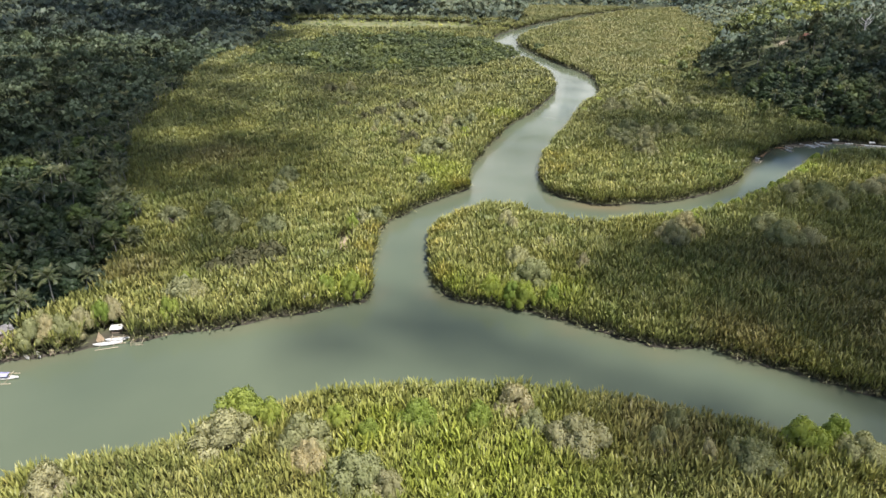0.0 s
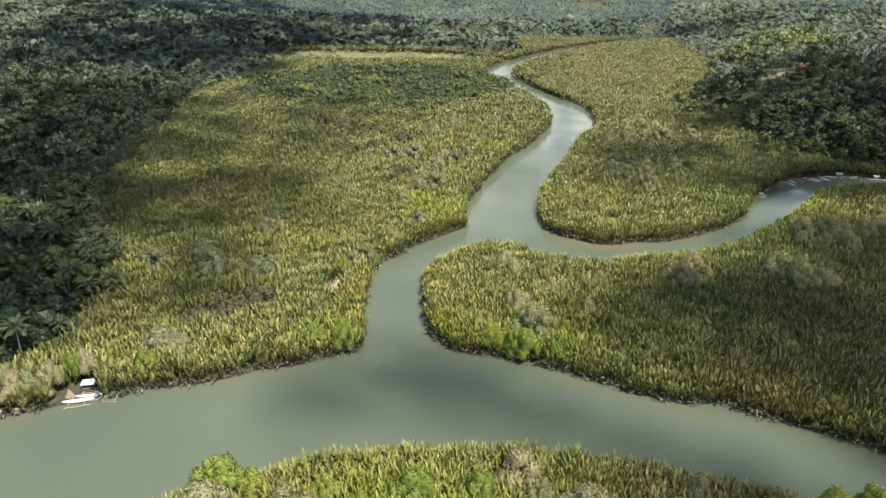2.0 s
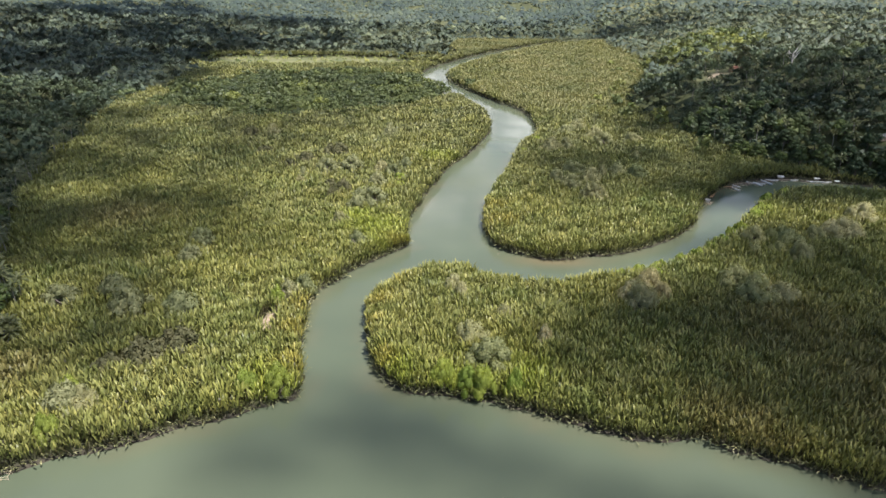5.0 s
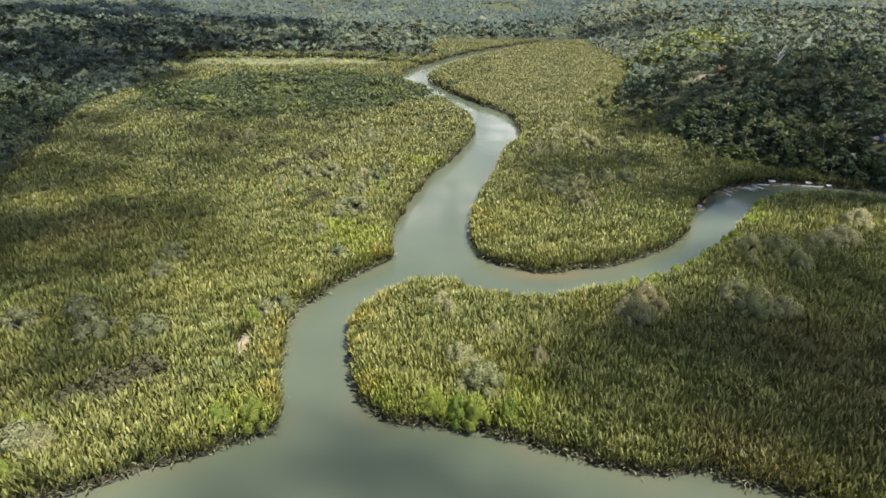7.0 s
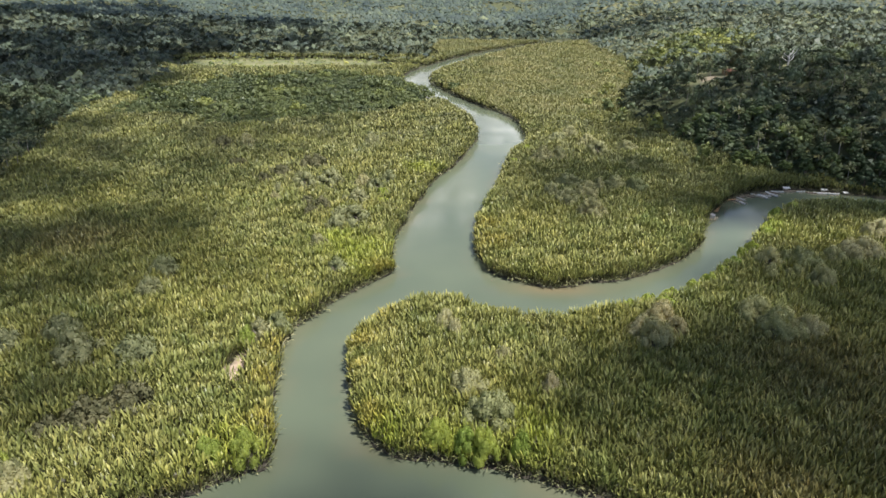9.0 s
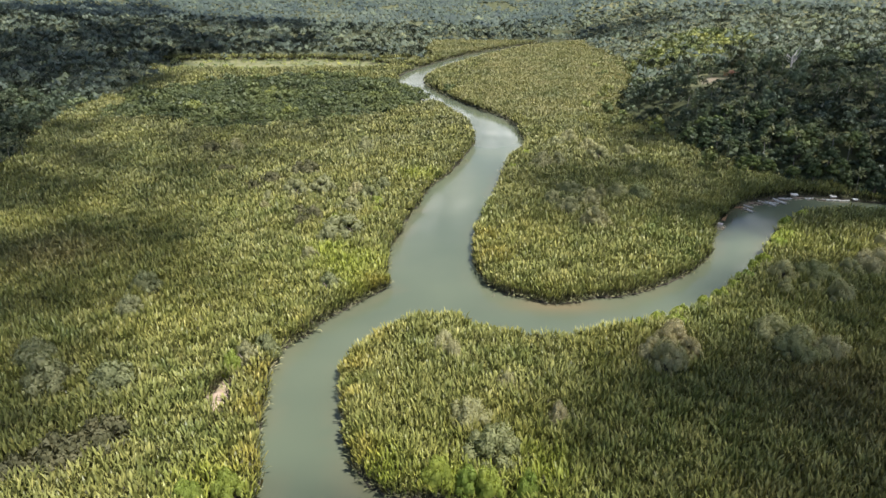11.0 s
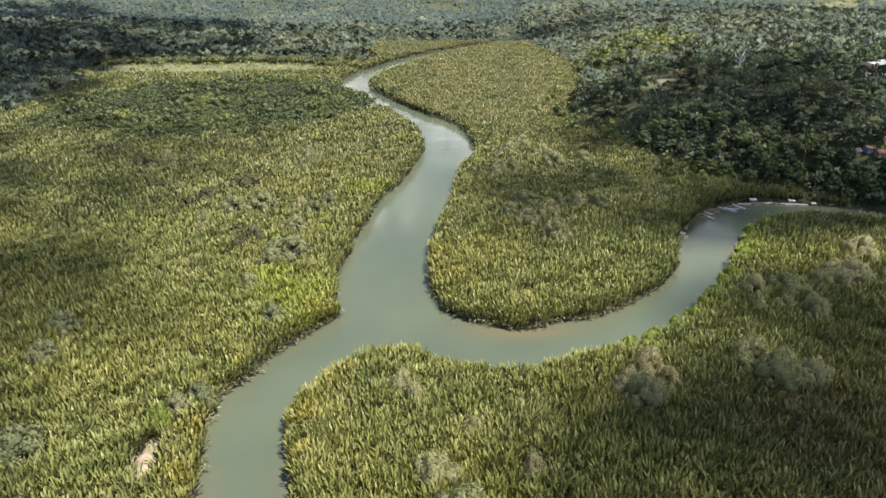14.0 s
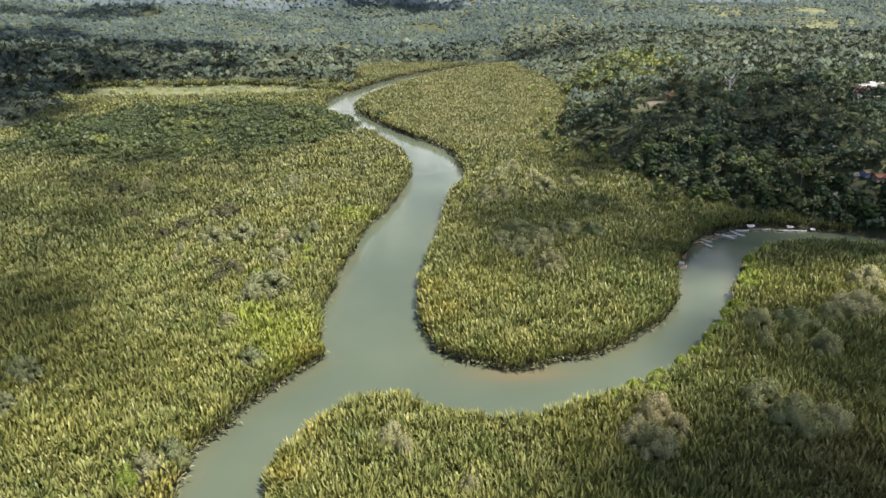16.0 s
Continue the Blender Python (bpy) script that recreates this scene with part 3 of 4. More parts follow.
for box, spec in (((-130, 110, 70, 165), (1.28, 10, 6.9, 0.21, False)), ((-60, 210, 165, 330), (1.36, 10, 6.9, 0.215, False)), ((-20, 210, 330, 480), (1.6, 10, 6.9, 0.25, False)),
                  ((-260, -40, 140, 400), (1.6, 10, 6.9, 0.25, False)), ((-310, 0, 400, 560), (2.15, 9, 7.0, 0.36, False)), ((10, 200, 480, 640), (2.15, 9, 7.0, 0.36, False)),
                  ((-360, 0, 560, 760), (2.7, 8, 7.1, 0.46, False)), ((-40, 200, 640, 860), (2.7, 8, 7.1, 0.46, False)), ((-70, 220, 860, 1250), (3.4, 7, 7.2, 0.59, False)),
                  ((-420, 0, 760, 1040), (3.4, 7, 7.2, 0.59, False)), ((110, 330, 40, 165), (4.4, 6, 7.0, 0.7, False)), ((-330, -130, 20, 140), (4.4, 6, 7.0, 0.7, False)),
                  ((-130, 130, -80, 70), (4.4, 6, 7.0, 0.7, False)), ((210, 380, 165, 400), (4.4, 6, 7.0, 0.7, False))):
    v, f, tip, gap_shade = nipa(*box[:2], *box[2:], *spec, seed=int(abs(box[0]) + box[3]))
    # stands grow greyer farther off: haze painted into the frond colour
    dry, hazed = box[2] >= 640 and box[0] > -100, box[2] >= 400
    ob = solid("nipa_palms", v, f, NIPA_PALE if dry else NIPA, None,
               "dense stand of pale dry yellow nipa palms on mud" if dry else "dense stand of olive nipa palms on mud, haze in their colour" if hazed else "dense stand of tall yellow-green nipa palms on mud",
               {"hazed": 0.58 * step(300, 560, v[:, 1] + 50 * soft(v[:, 0], v[:, 1], 90, 65)) * np.clip(0.8 + 0.6 * soft(v[:, 0], v[:, 1], 60, 66), 0, 1.2), "fresh": tone(v, FRESH), "ripe": tone(v, RIPE), "brown": 0.6 * tone(v, BROWN), "gap_shade": gap_shade, "tip": tip * np.clip(0.24 + 0.5 * soft(v[:, 0], v[:, 1], 22, 64), 0, 0.7)})
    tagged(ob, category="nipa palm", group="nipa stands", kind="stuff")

# drooping weathered fronds along the water's edge
for box, spacing, size, wide in (((-170, 130, 60, 330), 0.50, 3.6, 0.20), ((-75, 215, 282, 480), 0.56, 3.6, 0.22), ((-110, 80, 480, 1240), 1.5, 4.8, 0.45)):
    x, y, r = scatter(*box, spacing, 77)
    d = bank(x, y)
    keep = (d > 0.15 + 0.35 * soft(x, y, 6, 79)) & (d < 1.9) & (west(x, y) < 3) & wooded(x, y) & (r.uniform(size=len(x)) < 0.75 + 0.35 * soft(x, y, 9, 80))
    x, y, d = x[keep], y[keep], d[keep]
    gxn, gyn = bank(x + 2, y) - bank(x - 2, y), bank(x, y + 2) - bank(x, y - 2)
    az = np.arctan2(-gyn, -gxn) + r.normal(0, 0.9, len(x))
    v, f, tip = blades(np.c_[x, y, np.full(len(x), 0.1)], az, np.abs(r.normal(0.12, 0.22, len(x))), size * r.uniform(0.45, 1.2, len(x)), wide * r.uniform(0.6, 1.3, len(x)), r.uniform(0.1, 1.0, len(x)), True, 0.3)
    tagged(solid("bank_fronds", v, f, FRINGE, None, "arched weathered nipa fronds hanging over the river bank"), category="nipa palm", group="bank fringe", kind="stuff")


def leaf_cloud(r, lobes, leaves, leaf, squash=0.8, rough=1, core_size=0.74, wild=0.7):
    """Crown: lobes (x, y, z, radius), each a dark uneven core under many small leaf sprays. Gives points, faces and the way the foliage faces."""
    vs, fs, ns, k = [], [], [], 0
    bm = bmesh.new()
    if rough:
        bmesh.ops.create_icosphere(bm, subdivisions=rough, radius=1)
        core = np.array([v.co[:] for v in bm.verts])
        cf = np.array([[v.index for v in f.verts] for f in bm.faces])
    else:
        core = np.array([(1, 0, 0), (0, 1, 0), (-1, 0, 0), (0, -1, 0), (0, 0, 1.0)])
        cf = np.array([(i, (i + 1) % 4, 4) for i in range(4)])
    bm.free()
    for x, y, z, rad in lobes:
        c = core * (core_size * rad * r.uniform(0.7, 1.1, (len(core), 1))) * (1, 1, squash) + (x, y, z)
        vs.append(c), fs.append(cf + k), ns.append(core)
        k += len(c)
        n = max(int(leaves * rad * rad), 5)
        d = r.normal(size=(n, 3))
        d[:, 2] = np.abs(d[:, 2]) - 0.45
        d /= np.linalg.norm(d, axis=1)[:, None]
        p = d * (rad * r.uniform(core_size + 0.02, 1.1, (n, 1))) * (1, 1, squash) + (x, y, z)
        a = np.cross(d, r.normal(size=(n, 3)))
        a /= np.linalg.norm(a, axis=1)[:, None]
        b = np.cross(d, a) + d * r.uniform(-wild, wild, (n, 1))
        s = leaf * r.uniform(0.6, 1.35, (n, 1))
        q = np.stack([p - a * s * 0.75 - b * s * 0.3, p + a * s * 0.75 - b * s * 0.4, p + b * s], 1).reshape(-1, 3)
        t = (np.arange(n * 3) + k).reshape(-1, 3)
        vs.append(q), fs.append(t)
        ns.append(np.repeat(d + r.normal(0, 0.2, (n, 3)), 3, axis=0))
        k += len(q)
    n = np.vstack(ns)
    return np.vstack(vs), np.vstack(fs), n / np.linalg.norm(n, axis=1)[:, None]


def limb(r, pts, r0, r1, sides=6):
    """A tapered tube along points."""
    pts = np.array(pts, dtype=float)
    a = np.arange(sides) * 6.283 / sides
    vs = []
    for i, p in enumerate(pts):
        w = r0 + (r1 - r0) * i / (len(pts) - 1)
        vs.append(p + np.c_[w * np.cos(a), w * np.sin(a), np.zeros(sides)])
    f = []
    for i in range(len(pts) - 1):
        for j in range(sides):
            o, q = i * sides, (j + 1) % sides
            f += [[o + j, o + q, o + sides + q], [o + j, o + sides + q, o + sides + j]]
    return np.vstack(vs), np.array(f)


def crown_lobes(r, rad, low, high, count, lump=(0.28, 0.44), rag=0.0):
    out = []
    for i in range(count):
        a, d = i * 2.4 + r.uniform(0, 0.8), math.sqrt((i + 0.3) / count) * rad * 0.78 * r.uniform(1 - rag, 1 + rag)
        out.append((d * math.cos(a), d * math.sin(a), low + (high - low) * (1 - min(d / rad, 1) ** 2) * r.uniform(0.75 - 0.6 * rag, 1.05), rad * r.uniform(*lump)))
    return out


def tree(name, label, leaf_material, seed, rad, tall, clear, count, leaves, leaf, category="tree", group="", squash=0.8, core_size=0.74, wild=0.7):
    """A thing with trunk and crown, standing at the origin."""
    r = np.random.default_rng(seed)
    ob = thing(name, label, category, group)
    lobes = crown_lobes(r, rad, clear, tall - 0.25 * rad, count, (0.13, 0.36) if count > 20 else (0.28, 0.44), 0.3 if count > 20 else 0.1)
    limbs = [limb(r, [(0, 0, -0.3), (r.uniform(-0.3, 0.3), r.uniform(-0.3, 0.3), clear * 0.6), (r.uniform(-0.5, 0.5), r.uniform(-0.5, 0.5), clear + (tall - clear) * 0.5)], 0.05 * rad + 0.08, 0.05)]
    for x, y, z, q in lobes[::2]:
        limbs.append(limb(r, [(0, 0, clear * 0.5), (x * 0.5, y * 0.5, z * 0.7), (x, y, z)], 0.022 * rad + 0.03, 0.03, 5))
    solid("trunk", *joined(limbs), BARK, ob)
    v, f, n = leaf_cloud(r, lobes, leaves, leaf, squash, 1, core_size, wild)
    solid("crown", v, f, leaf_material, ob, "", None, True, n)
    return ob


def palm(seed, tall, label):
    r = np.random.default_rng(seed)
    ob = thing("coconut_palm", label, "palm tree", "coconut palms")
    bend = r.uniform(-1.6, 1.6, 2)
    pts = [(bend[0] * s * s, bend[1] * s * s, tall * s - 0.3) for s in np.linspace(0, 1, 6)]
    solid("trunk", *limb(r, pts, 0.26, 0.15, 7), PALM_BARK, ob)
    top = np.array(pts[-1])
    pieces = []
    for i in range(20):
        az, lean, ln = i * 2.4 + r.uniform(-0.2, 0.2), (0.25 + 1.35 * (i / 20) ** 0.8) + r.uniform(-0.1, 0.1), r.uniform(3.6, 4.8)
        s = np.linspace(0.06, 1, 11)
        ang = lean + 0.95 * s ** 1.6
        o, sd = np.array([math.cos(az), math.sin(az), 0]), np.array([-math.sin(az), math.cos(az), 0])
        rib = top + np.cumsum((ln / 11) * (np.sin(ang)[:, None] * o + np.cos(ang)[:, None] * np.array([0, 0, 1.0])), axis=0)
        v, f = [], []
        for j in range(10):
            w = 0.75 * math.sin(3.0 * (0.12 + 0.82 * s[j])) + 0.12
            for e in (-1, 1):
                tip = rib[j] + (rib[j + 1] - rib[j]) * 1.5 + sd * e * w + np.array([0, 0, -0.38 * w])
                f.append([len(v), len(v) + 1, len(v) + 2])
                v += [rib[j], rib[j + 1] + (rib[j + 1] - rib[j]) * 0.1, tip]
        pieces.append((np.array(v), np.array(f)))
    solid("crown", *joined(pieces), COCONUT, ob, "arched feathery fronds")
    return ob


def settle(ob, x, y, turn=0.0, size=1.0, sink=0.0):
    z = float(np.maximum(height(np.array([x]), np.array([y]))[0], 0.05))
    ob.matrix_basis = pose(x, y, z - sink, 0, 0, turn) @ Matrix.Diagonal((size, size, size, 1))
    return ob


def planted(kinds, x, y, turn, size):
    """Copies one of the kinds to a spot; a kind that is not yet used stands there itself."""
    ob = kinds[int(rng.integers(len(kinds)))]
    z = float(np.maximum(height(np.array([x]), np.array([y]))[0], 0.05))
    m = pose(x, y, z, 0, 0, turn) @ Matrix.Diagonal((size, size, size, 1))
    if ob.get("used"):
        made = copy_thing(ob, m)
        made.matrix_basis = m
        return made
    ob["used"] = True
    ob.matrix_basis = m
    return ob


GREY_LABEL, GREEN_LABEL = "rounded grey-green mangrove shrub among nipa palms", "bright green bushy mangrove shrub among nipa palms"
SHRUBS = "shrubs in the nipa"
grey = [tree("mangrove_shrub", GREY_LABEL, SHRUB_GREY, 100 + i, 1.0, 1.25, 0.20, 30 + i, 4400, 0.040, "shrub", SHRUBS, 0.9, 0.70, 1.2) for i in range(4)]
green = [tree("mangrove_shrub", GREEN_LABEL, SHRUB_GREEN, 110 + i, 1.0, 1.3, 0.16, 28 + i, 4400, 0.040, "shrub", SHRUBS, 0.9, 0.70, 1.2) for i in range(3)]
grey_far = [tree("mangrove_shrub", "rounded olive-grey mangrove shrub among nipa palms", SHRUB_OLIVE, 115 + i, 1.0, 1.25, 0.20, 24 + i, 2200, 0.055, "shrub", SHRUBS, 0.85, 0.66, 1.0) for i in range(3)]
green_far = [tree("mangrove_shrub", GREEN_LABEL, SHRUB_GREEN, 118 + i, 1.0, 1.3, 0.16, 21 + i, 1300, 0.078, "shrub", SHRUBS, 0.85, 0.56, 0.7) for i in range(2)]
dark = [tree("mangrove_shrub", "dark olive spreading mangrove shrub among nipa palms", SHRUB_DARK, 120 + i, 1.0, 1.2, 0.20, 22 + i, 1300, 0.078, "shrub", SHRUBS, 0.85, 0.56, 0.7) for i in range(3)]
for kinds, spots in ((grey, NEAR_SHORE), (green, NEAR_GREEN), (grey, PENINSULA), (grey, RIVERSIDE), (grey_far, WEST_FIELD), (dark, DARK_FIELD), (grey_far, CREEK_SIDE), (green_far, BANK_GREEN)):
    for x, y, rad in spots:
        ob = planted(kinds, x, y, rng.uniform(0, 360), 1.0)
        spread = rng.uniform(1.1, 1.6) if spots is BANK_GREEN else rng.uniform(1.1, 1.35)
        tall = 4.8 + 0.5 * rad if spots is BANK_GREEN else 5.6 + 0.72 * rad
        ob.matrix_basis = ob.matrix_basis @ Matrix.Diagonal((spread * rad, rng.uniform(0.95, 1.2) * rad, tall * rng.uniform(0.92, 1.06), 1))

# ---------------------------------------------------------------- woods: single trees near by, joined far off
broad = [tree("broadleaf_tree", "leafy dark green broadleaf tree in dense wood", TREE_GREEN, 130 + i, 4.6, 10.5 + i, 4.0, 13 + i, 34, 0.48, "tree", "trees of the wood") for i in range(5)]
cocos = [palm(150 + i, 10.0 + 1.3 * i, "tall coconut palm with arched fronds in the wood") for i in range(4)]


def wood_spots(x0, x1, y0, y1, spacing, seed, where):
    x, y, r = scatter(x0, x1, y0, y1, spacing, seed)
    keep = where(x, y) & wooded(x, y)
    return x[keep], y[keep]


for x, y in zip(*wood_spots(-268, -140, 104, 375, 7.4, 5, lambda x, y: (west(x, y) > 1) & (west(x, y) < 78) & (bank(x, y) > 5))):
    if rng.uniform() < 0.45:
        planted(cocos, x, y, rng.uniform(0, 360), rng.uniform(0.85, 1.15))
    else:
        planted(broad, x, y, rng.uniform(0, 360), rng.uniform(0.7, 1.25))
for x, y in zip(*wood_spots(-310, -140, 215, 500, 6.0, 8, lambda x, y: (west(x, y) > -5) & (west(x, y) < 3) & (soft(x, y, 40, 81) > -0.35))):
    planted(cocos, x, y, rng.uniform(0, 360), rng.uniform(0.8, 1.15))
for x, y in zip(*wood_spots(95, 300, 400, 560, 7.6, 6, lambda x, y: (east(x, y) > 1) & (east(x, y) < 48) & (bank(x, y) > 4))):
    if rng.uniform() < 0.22:
        planted(cocos, x, y, rng.uniform(0, 360), rng.uniform(0.8, 1.1))
    else:
        planted(broad, x, y, rng.uniform(0, 360), rng.uniform(0.65, 1.15))


for x, y in zip(*wood_spots(150, 420, 540, 720, 19, 7, lambda x, y: (east(x, y) > 8) & (east(x, y) < 150))):
    planted(cocos, x, y, rng.uniform(0, 360), rng.uniform(0.75, 1.05))


def star(r):
    """A far coconut palm of size 1: bent fronds about a high head, on a thin stem."""
    vs, fs = [], []
    for i in range(13):
        az, lift, ln = i * 2.4, 0.55 - 1.05 * (i / 13) + r.uniform(-0.1, 0.1), r.uniform(0.75, 1.0)
        o, sd, top = np.array([math.cos(az), math.sin(az), 0]), np.array([-math.sin(az), math.cos(az), 0]), np.array([0, 0, 2.1])
        mid, end = top + o * ln * 0.6 + (0, 0, ln * lift * 0.6), top + o * ln + (0, 0, ln * (lift - 0.55) * 0.8)
        k = len(vs)
        vs += [top, mid + sd * 0.13, mid - sd * 0.13, end]
        fs += [[k, k + 1, k + 2], [k + 1, k + 3, k + 2]]
    k = len(vs)
    vs += [np.array(p) for p in ((0.05, 0, 0), (-0.03, 0.04, 0), (-0.03, -0.04, 0), (0, 0, 2.1))]
    fs += [[k, k + 1, k + 3], [k + 1, k + 2, k + 3], [k + 2, k, k + 3]]
    return np.array(vs), np.array(fs), np.tile((0, -0.2, 0.8), (len(vs), 1)) + 0.3 * r.normal(size=(len(vs), 3))


def far_wood(name, label, leaf_material, x, y, size, leaf, leaves, lobes, seed, rise=1.5, palms=0.0):
    """Many crowns in one mesh, with some coconut palms among them."""
    r = np.random.default_rng(seed)
    z = height(x, y)
    kinds = []
    for _ in range(7):
        ls = crown_lobes(r, 1.0, 0.55, rise, lobes, (0.28, 0.44) if lobes > 3 else (0.40, 0.56) if lobes > 1 else (0.8, 1.0))
        kinds.append(leaf_cloud(r, ls, leaves, leaf, 0.85, 0, 0.62 if lobes > 2 else 0.88, 0.7 if lobes > 2 else 0.4))
    if lobes < 3:
        kinds = [(v, f, n * 0.6 + (0, 0, 0.6)) for v, f, n in kinds]
    if palms:
        kinds += [star(r) for _ in range(4)]
    vs, fs, ns, tint, k = [], [], [], [], 0
    pick = np.where(r.uniform(size=len(x)) < palms * (1 + 1.4 * soft(x, y, 90, 71)), 7 + r.integers(4, size=len(x)), r.integers(7, size=len(x)))
    for i, (v, f, out) in enumerate(kinds):
        m = pick == i
        if not m.any():
            continue
        n = int(m.sum())
        a, s = r.uniform(0, 6.283, n), size * (r.uniform(0.6, 1.2, n) + 0.7 * (r.uniform(size=n) < 0.12) if i < 7 else r.uniform(0.75, 1.05, n))
        c, sn = np.cos(a)[:, None], np.sin(a)[:, None]
        hz = s * r.uniform(0.85, 1.2, n)
        p = np.stack([(v[:, 0] * c - v[:, 1] * sn) * s[:, None] + x[m][:, None], (v[:, 0] * sn + v[:, 1] * c) * s[:, None] + y[m][:, None], v[:, 2] * hz[:, None] + z[m][:, None]], 2)
        vs.append(p.reshape(-1, 3))
        ns.append(np.stack([out[:, 0] * c - out[:, 1] * sn, out[:, 0] * sn + out[:, 1] * c, np.tile(out[:, 2], (n, 1))], 2).reshape(-1, 3))
        fs.append((f[None] + (np.arange(n) * len(v))[:, None, None]).reshape(-1, 3) + k)
        tint.append(np.repeat(np.clip(0.5 * r.uniform(size=n) + 0.5 * r.uniform(size=n) ** 1.5 + 0.22 * soft(x[m], y[m], 40, 72), 0, 1), len(v)))
        k += n * len(v)
    ob = solid(name, np.vstack(vs), np.vstack(fs), leaf_material, None, label, {"crown": np.concatenate(tint)}, True, np.vstack(ns))
    return tagged(ob, category="trees", group="woods", kind="stuff")


x, y = wood_spots(-620, -150, 60, 700, 7.0, 15, lambda x, y: (west(x, y) > 2) & ((west(x, y) > 78) | (x < -266) | (y > 375) | (y < 104)) & (x > -70 - 0.83 * y))
far_wood("woods", "dense dark green wood of broadleaf trees and palms", WOODS, x, y, 5.0, 0.17, 150, 5, 201, palms=0.28)
x, y = wood_spots(90, 560, 380, 760, 7.0, 16, lambda x, y: (east(x, y) > 2) & ((east(x, y) > 47) | (y > 556)) & (x < 0.62 * y + 30))
far_wood("woods", "dense dark green wood on the slope of a hill", WOODS, x, y, 4.6, 0.17, 150, 5, 202, palms=0.28)
x, y = wood_spots(-340, 320, 90, 570, 5.4, 26, lambda x, y: (((west(x, y) > 0) & (west(x, y) < 84) & (y < 385)) | ((east(x, y) > 0) & (east(x, y) < 80) & (y > 395) & (y < 565))) & (bank(x, y) > 3))
far_wood("undergrowth", "dark leafy undergrowth between the trees of the wood", WOODS, x, y, 4.0, 0.26, 130, 4, 207, 1.1)
x, y = wood_spots(-400, 0, 560, 890, 6.6, 17, lambda x, y: (thicket(x, y) > 0) & (bank(x, y) > 2))
far_wood("mangrove_thicket", "low bright green mangrove thicket on the plain", MANGROVE, x, y, 5.0, 0.17, 150, 5, 203, 1.0)
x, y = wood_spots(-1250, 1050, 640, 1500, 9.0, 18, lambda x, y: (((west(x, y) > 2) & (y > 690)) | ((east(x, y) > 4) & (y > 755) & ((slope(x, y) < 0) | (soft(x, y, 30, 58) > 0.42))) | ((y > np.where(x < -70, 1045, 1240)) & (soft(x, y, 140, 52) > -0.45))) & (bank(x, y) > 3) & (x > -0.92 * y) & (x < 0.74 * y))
far_wood("woods", "distant mixed wood over low hills, tinted with haze", FAR_HAZED_WOODS, x, y, 6.0, 0.24, 26, 2, 204, 1.15, palms=0.25)
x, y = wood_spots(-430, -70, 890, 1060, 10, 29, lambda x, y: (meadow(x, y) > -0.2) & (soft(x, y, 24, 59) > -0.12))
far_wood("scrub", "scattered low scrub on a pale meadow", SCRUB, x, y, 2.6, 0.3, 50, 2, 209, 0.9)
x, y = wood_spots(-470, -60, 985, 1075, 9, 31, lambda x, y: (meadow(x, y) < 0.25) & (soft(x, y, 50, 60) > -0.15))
far_wood("woods", "row of coconut palms behind a pale meadow", FAR_HAZED_WOODS, x, y, 5.6, 0.22, 34, 2, 213, 1.2, palms=0.7)
x, y = wood_spots(60, 240, 470, 1010, 7.5, 30, lambda x, y: (east(x, y) > -34) & (east(x, y) < 6) & (soft(x, y, 24, 57) > 0.1 - east(x, y) / 60) & (bank(x, y) > 3))
far_wood("scrub", "grey-green bushes along the foot of the hill", SCRUB, x, y, 3.9, 0.26, 90, 4, 212, 2.0)
x, y = wood_spots(120, 480, 780, 1280, 8, 28, lambda x, y: (slope(x, y) > 0))
far_wood("scrub", "yellow-green scrub on an open slope", SCRUB, x, y, 4.6, 0.3, 90, 3, 208, 0.8)
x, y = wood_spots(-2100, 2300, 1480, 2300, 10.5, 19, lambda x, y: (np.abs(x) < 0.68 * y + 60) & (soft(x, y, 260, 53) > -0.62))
far_wood("woods", "distant mixed wood over low hills, tinted with haze", DISTANT_HAZED_WOODS, x, y, 6.6, 0.26, 7, 1, 211, 0.5)
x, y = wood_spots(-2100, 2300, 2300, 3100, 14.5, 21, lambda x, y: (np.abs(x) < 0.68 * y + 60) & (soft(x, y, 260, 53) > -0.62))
far_wood("woods", "distant mixed wood over low hills, tinted with haze", DISTANT_HAZED_WOODS, x, y, 10.0, 0.26, 8, 1, 205, 0.5)
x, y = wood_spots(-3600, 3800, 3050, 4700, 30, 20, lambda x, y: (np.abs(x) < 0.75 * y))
far_wood("woods", "wooded hills on the horizon, tinted blue-green with haze", HORIZON_HAZED, x, y, 20, 0.3, 8, 1, 206, 0.5)

# ---------------------------------------------------------------- things on the banks
def plain(name, stops, size, rough=0.7, metal=0.0, stretch=None):
    def build(t, nodes, p):
        t.links.new(ramp(t, cloudy(t, size, 5, stretch=stretch), stops), p.inputs["Base Color"])
        p.inputs["Roughness"].default_value, p.inputs["Metallic"].default_value = rough, metal
    return material(name, build)


WHITE_PAINT = plain("worn_white_paint", [(0.3, (0.40, 0.38, 0.34)), (0.5, (0.62, 0.61, 0.58)), (0.7, (0.76, 0.76, 0.74))], 0.7, 0.5)
GREY_TIN = plain("weathered_tin", [(0.3, (0.26, 0.24, 0.23)), (0.6, (0.42, 0.41, 0.41)), (0.75, (0.36, 0.25, 0.19))], 1.2, 0.5, 0.3)
RED_TIN = plain("faded_red_tin", [(0.3, (0.32, 0.13, 0.09)), (0.6, (0.45, 0.21, 0.15)), (0.75, (0.5, 0.3, 0.22))], 1.5, 0.55)
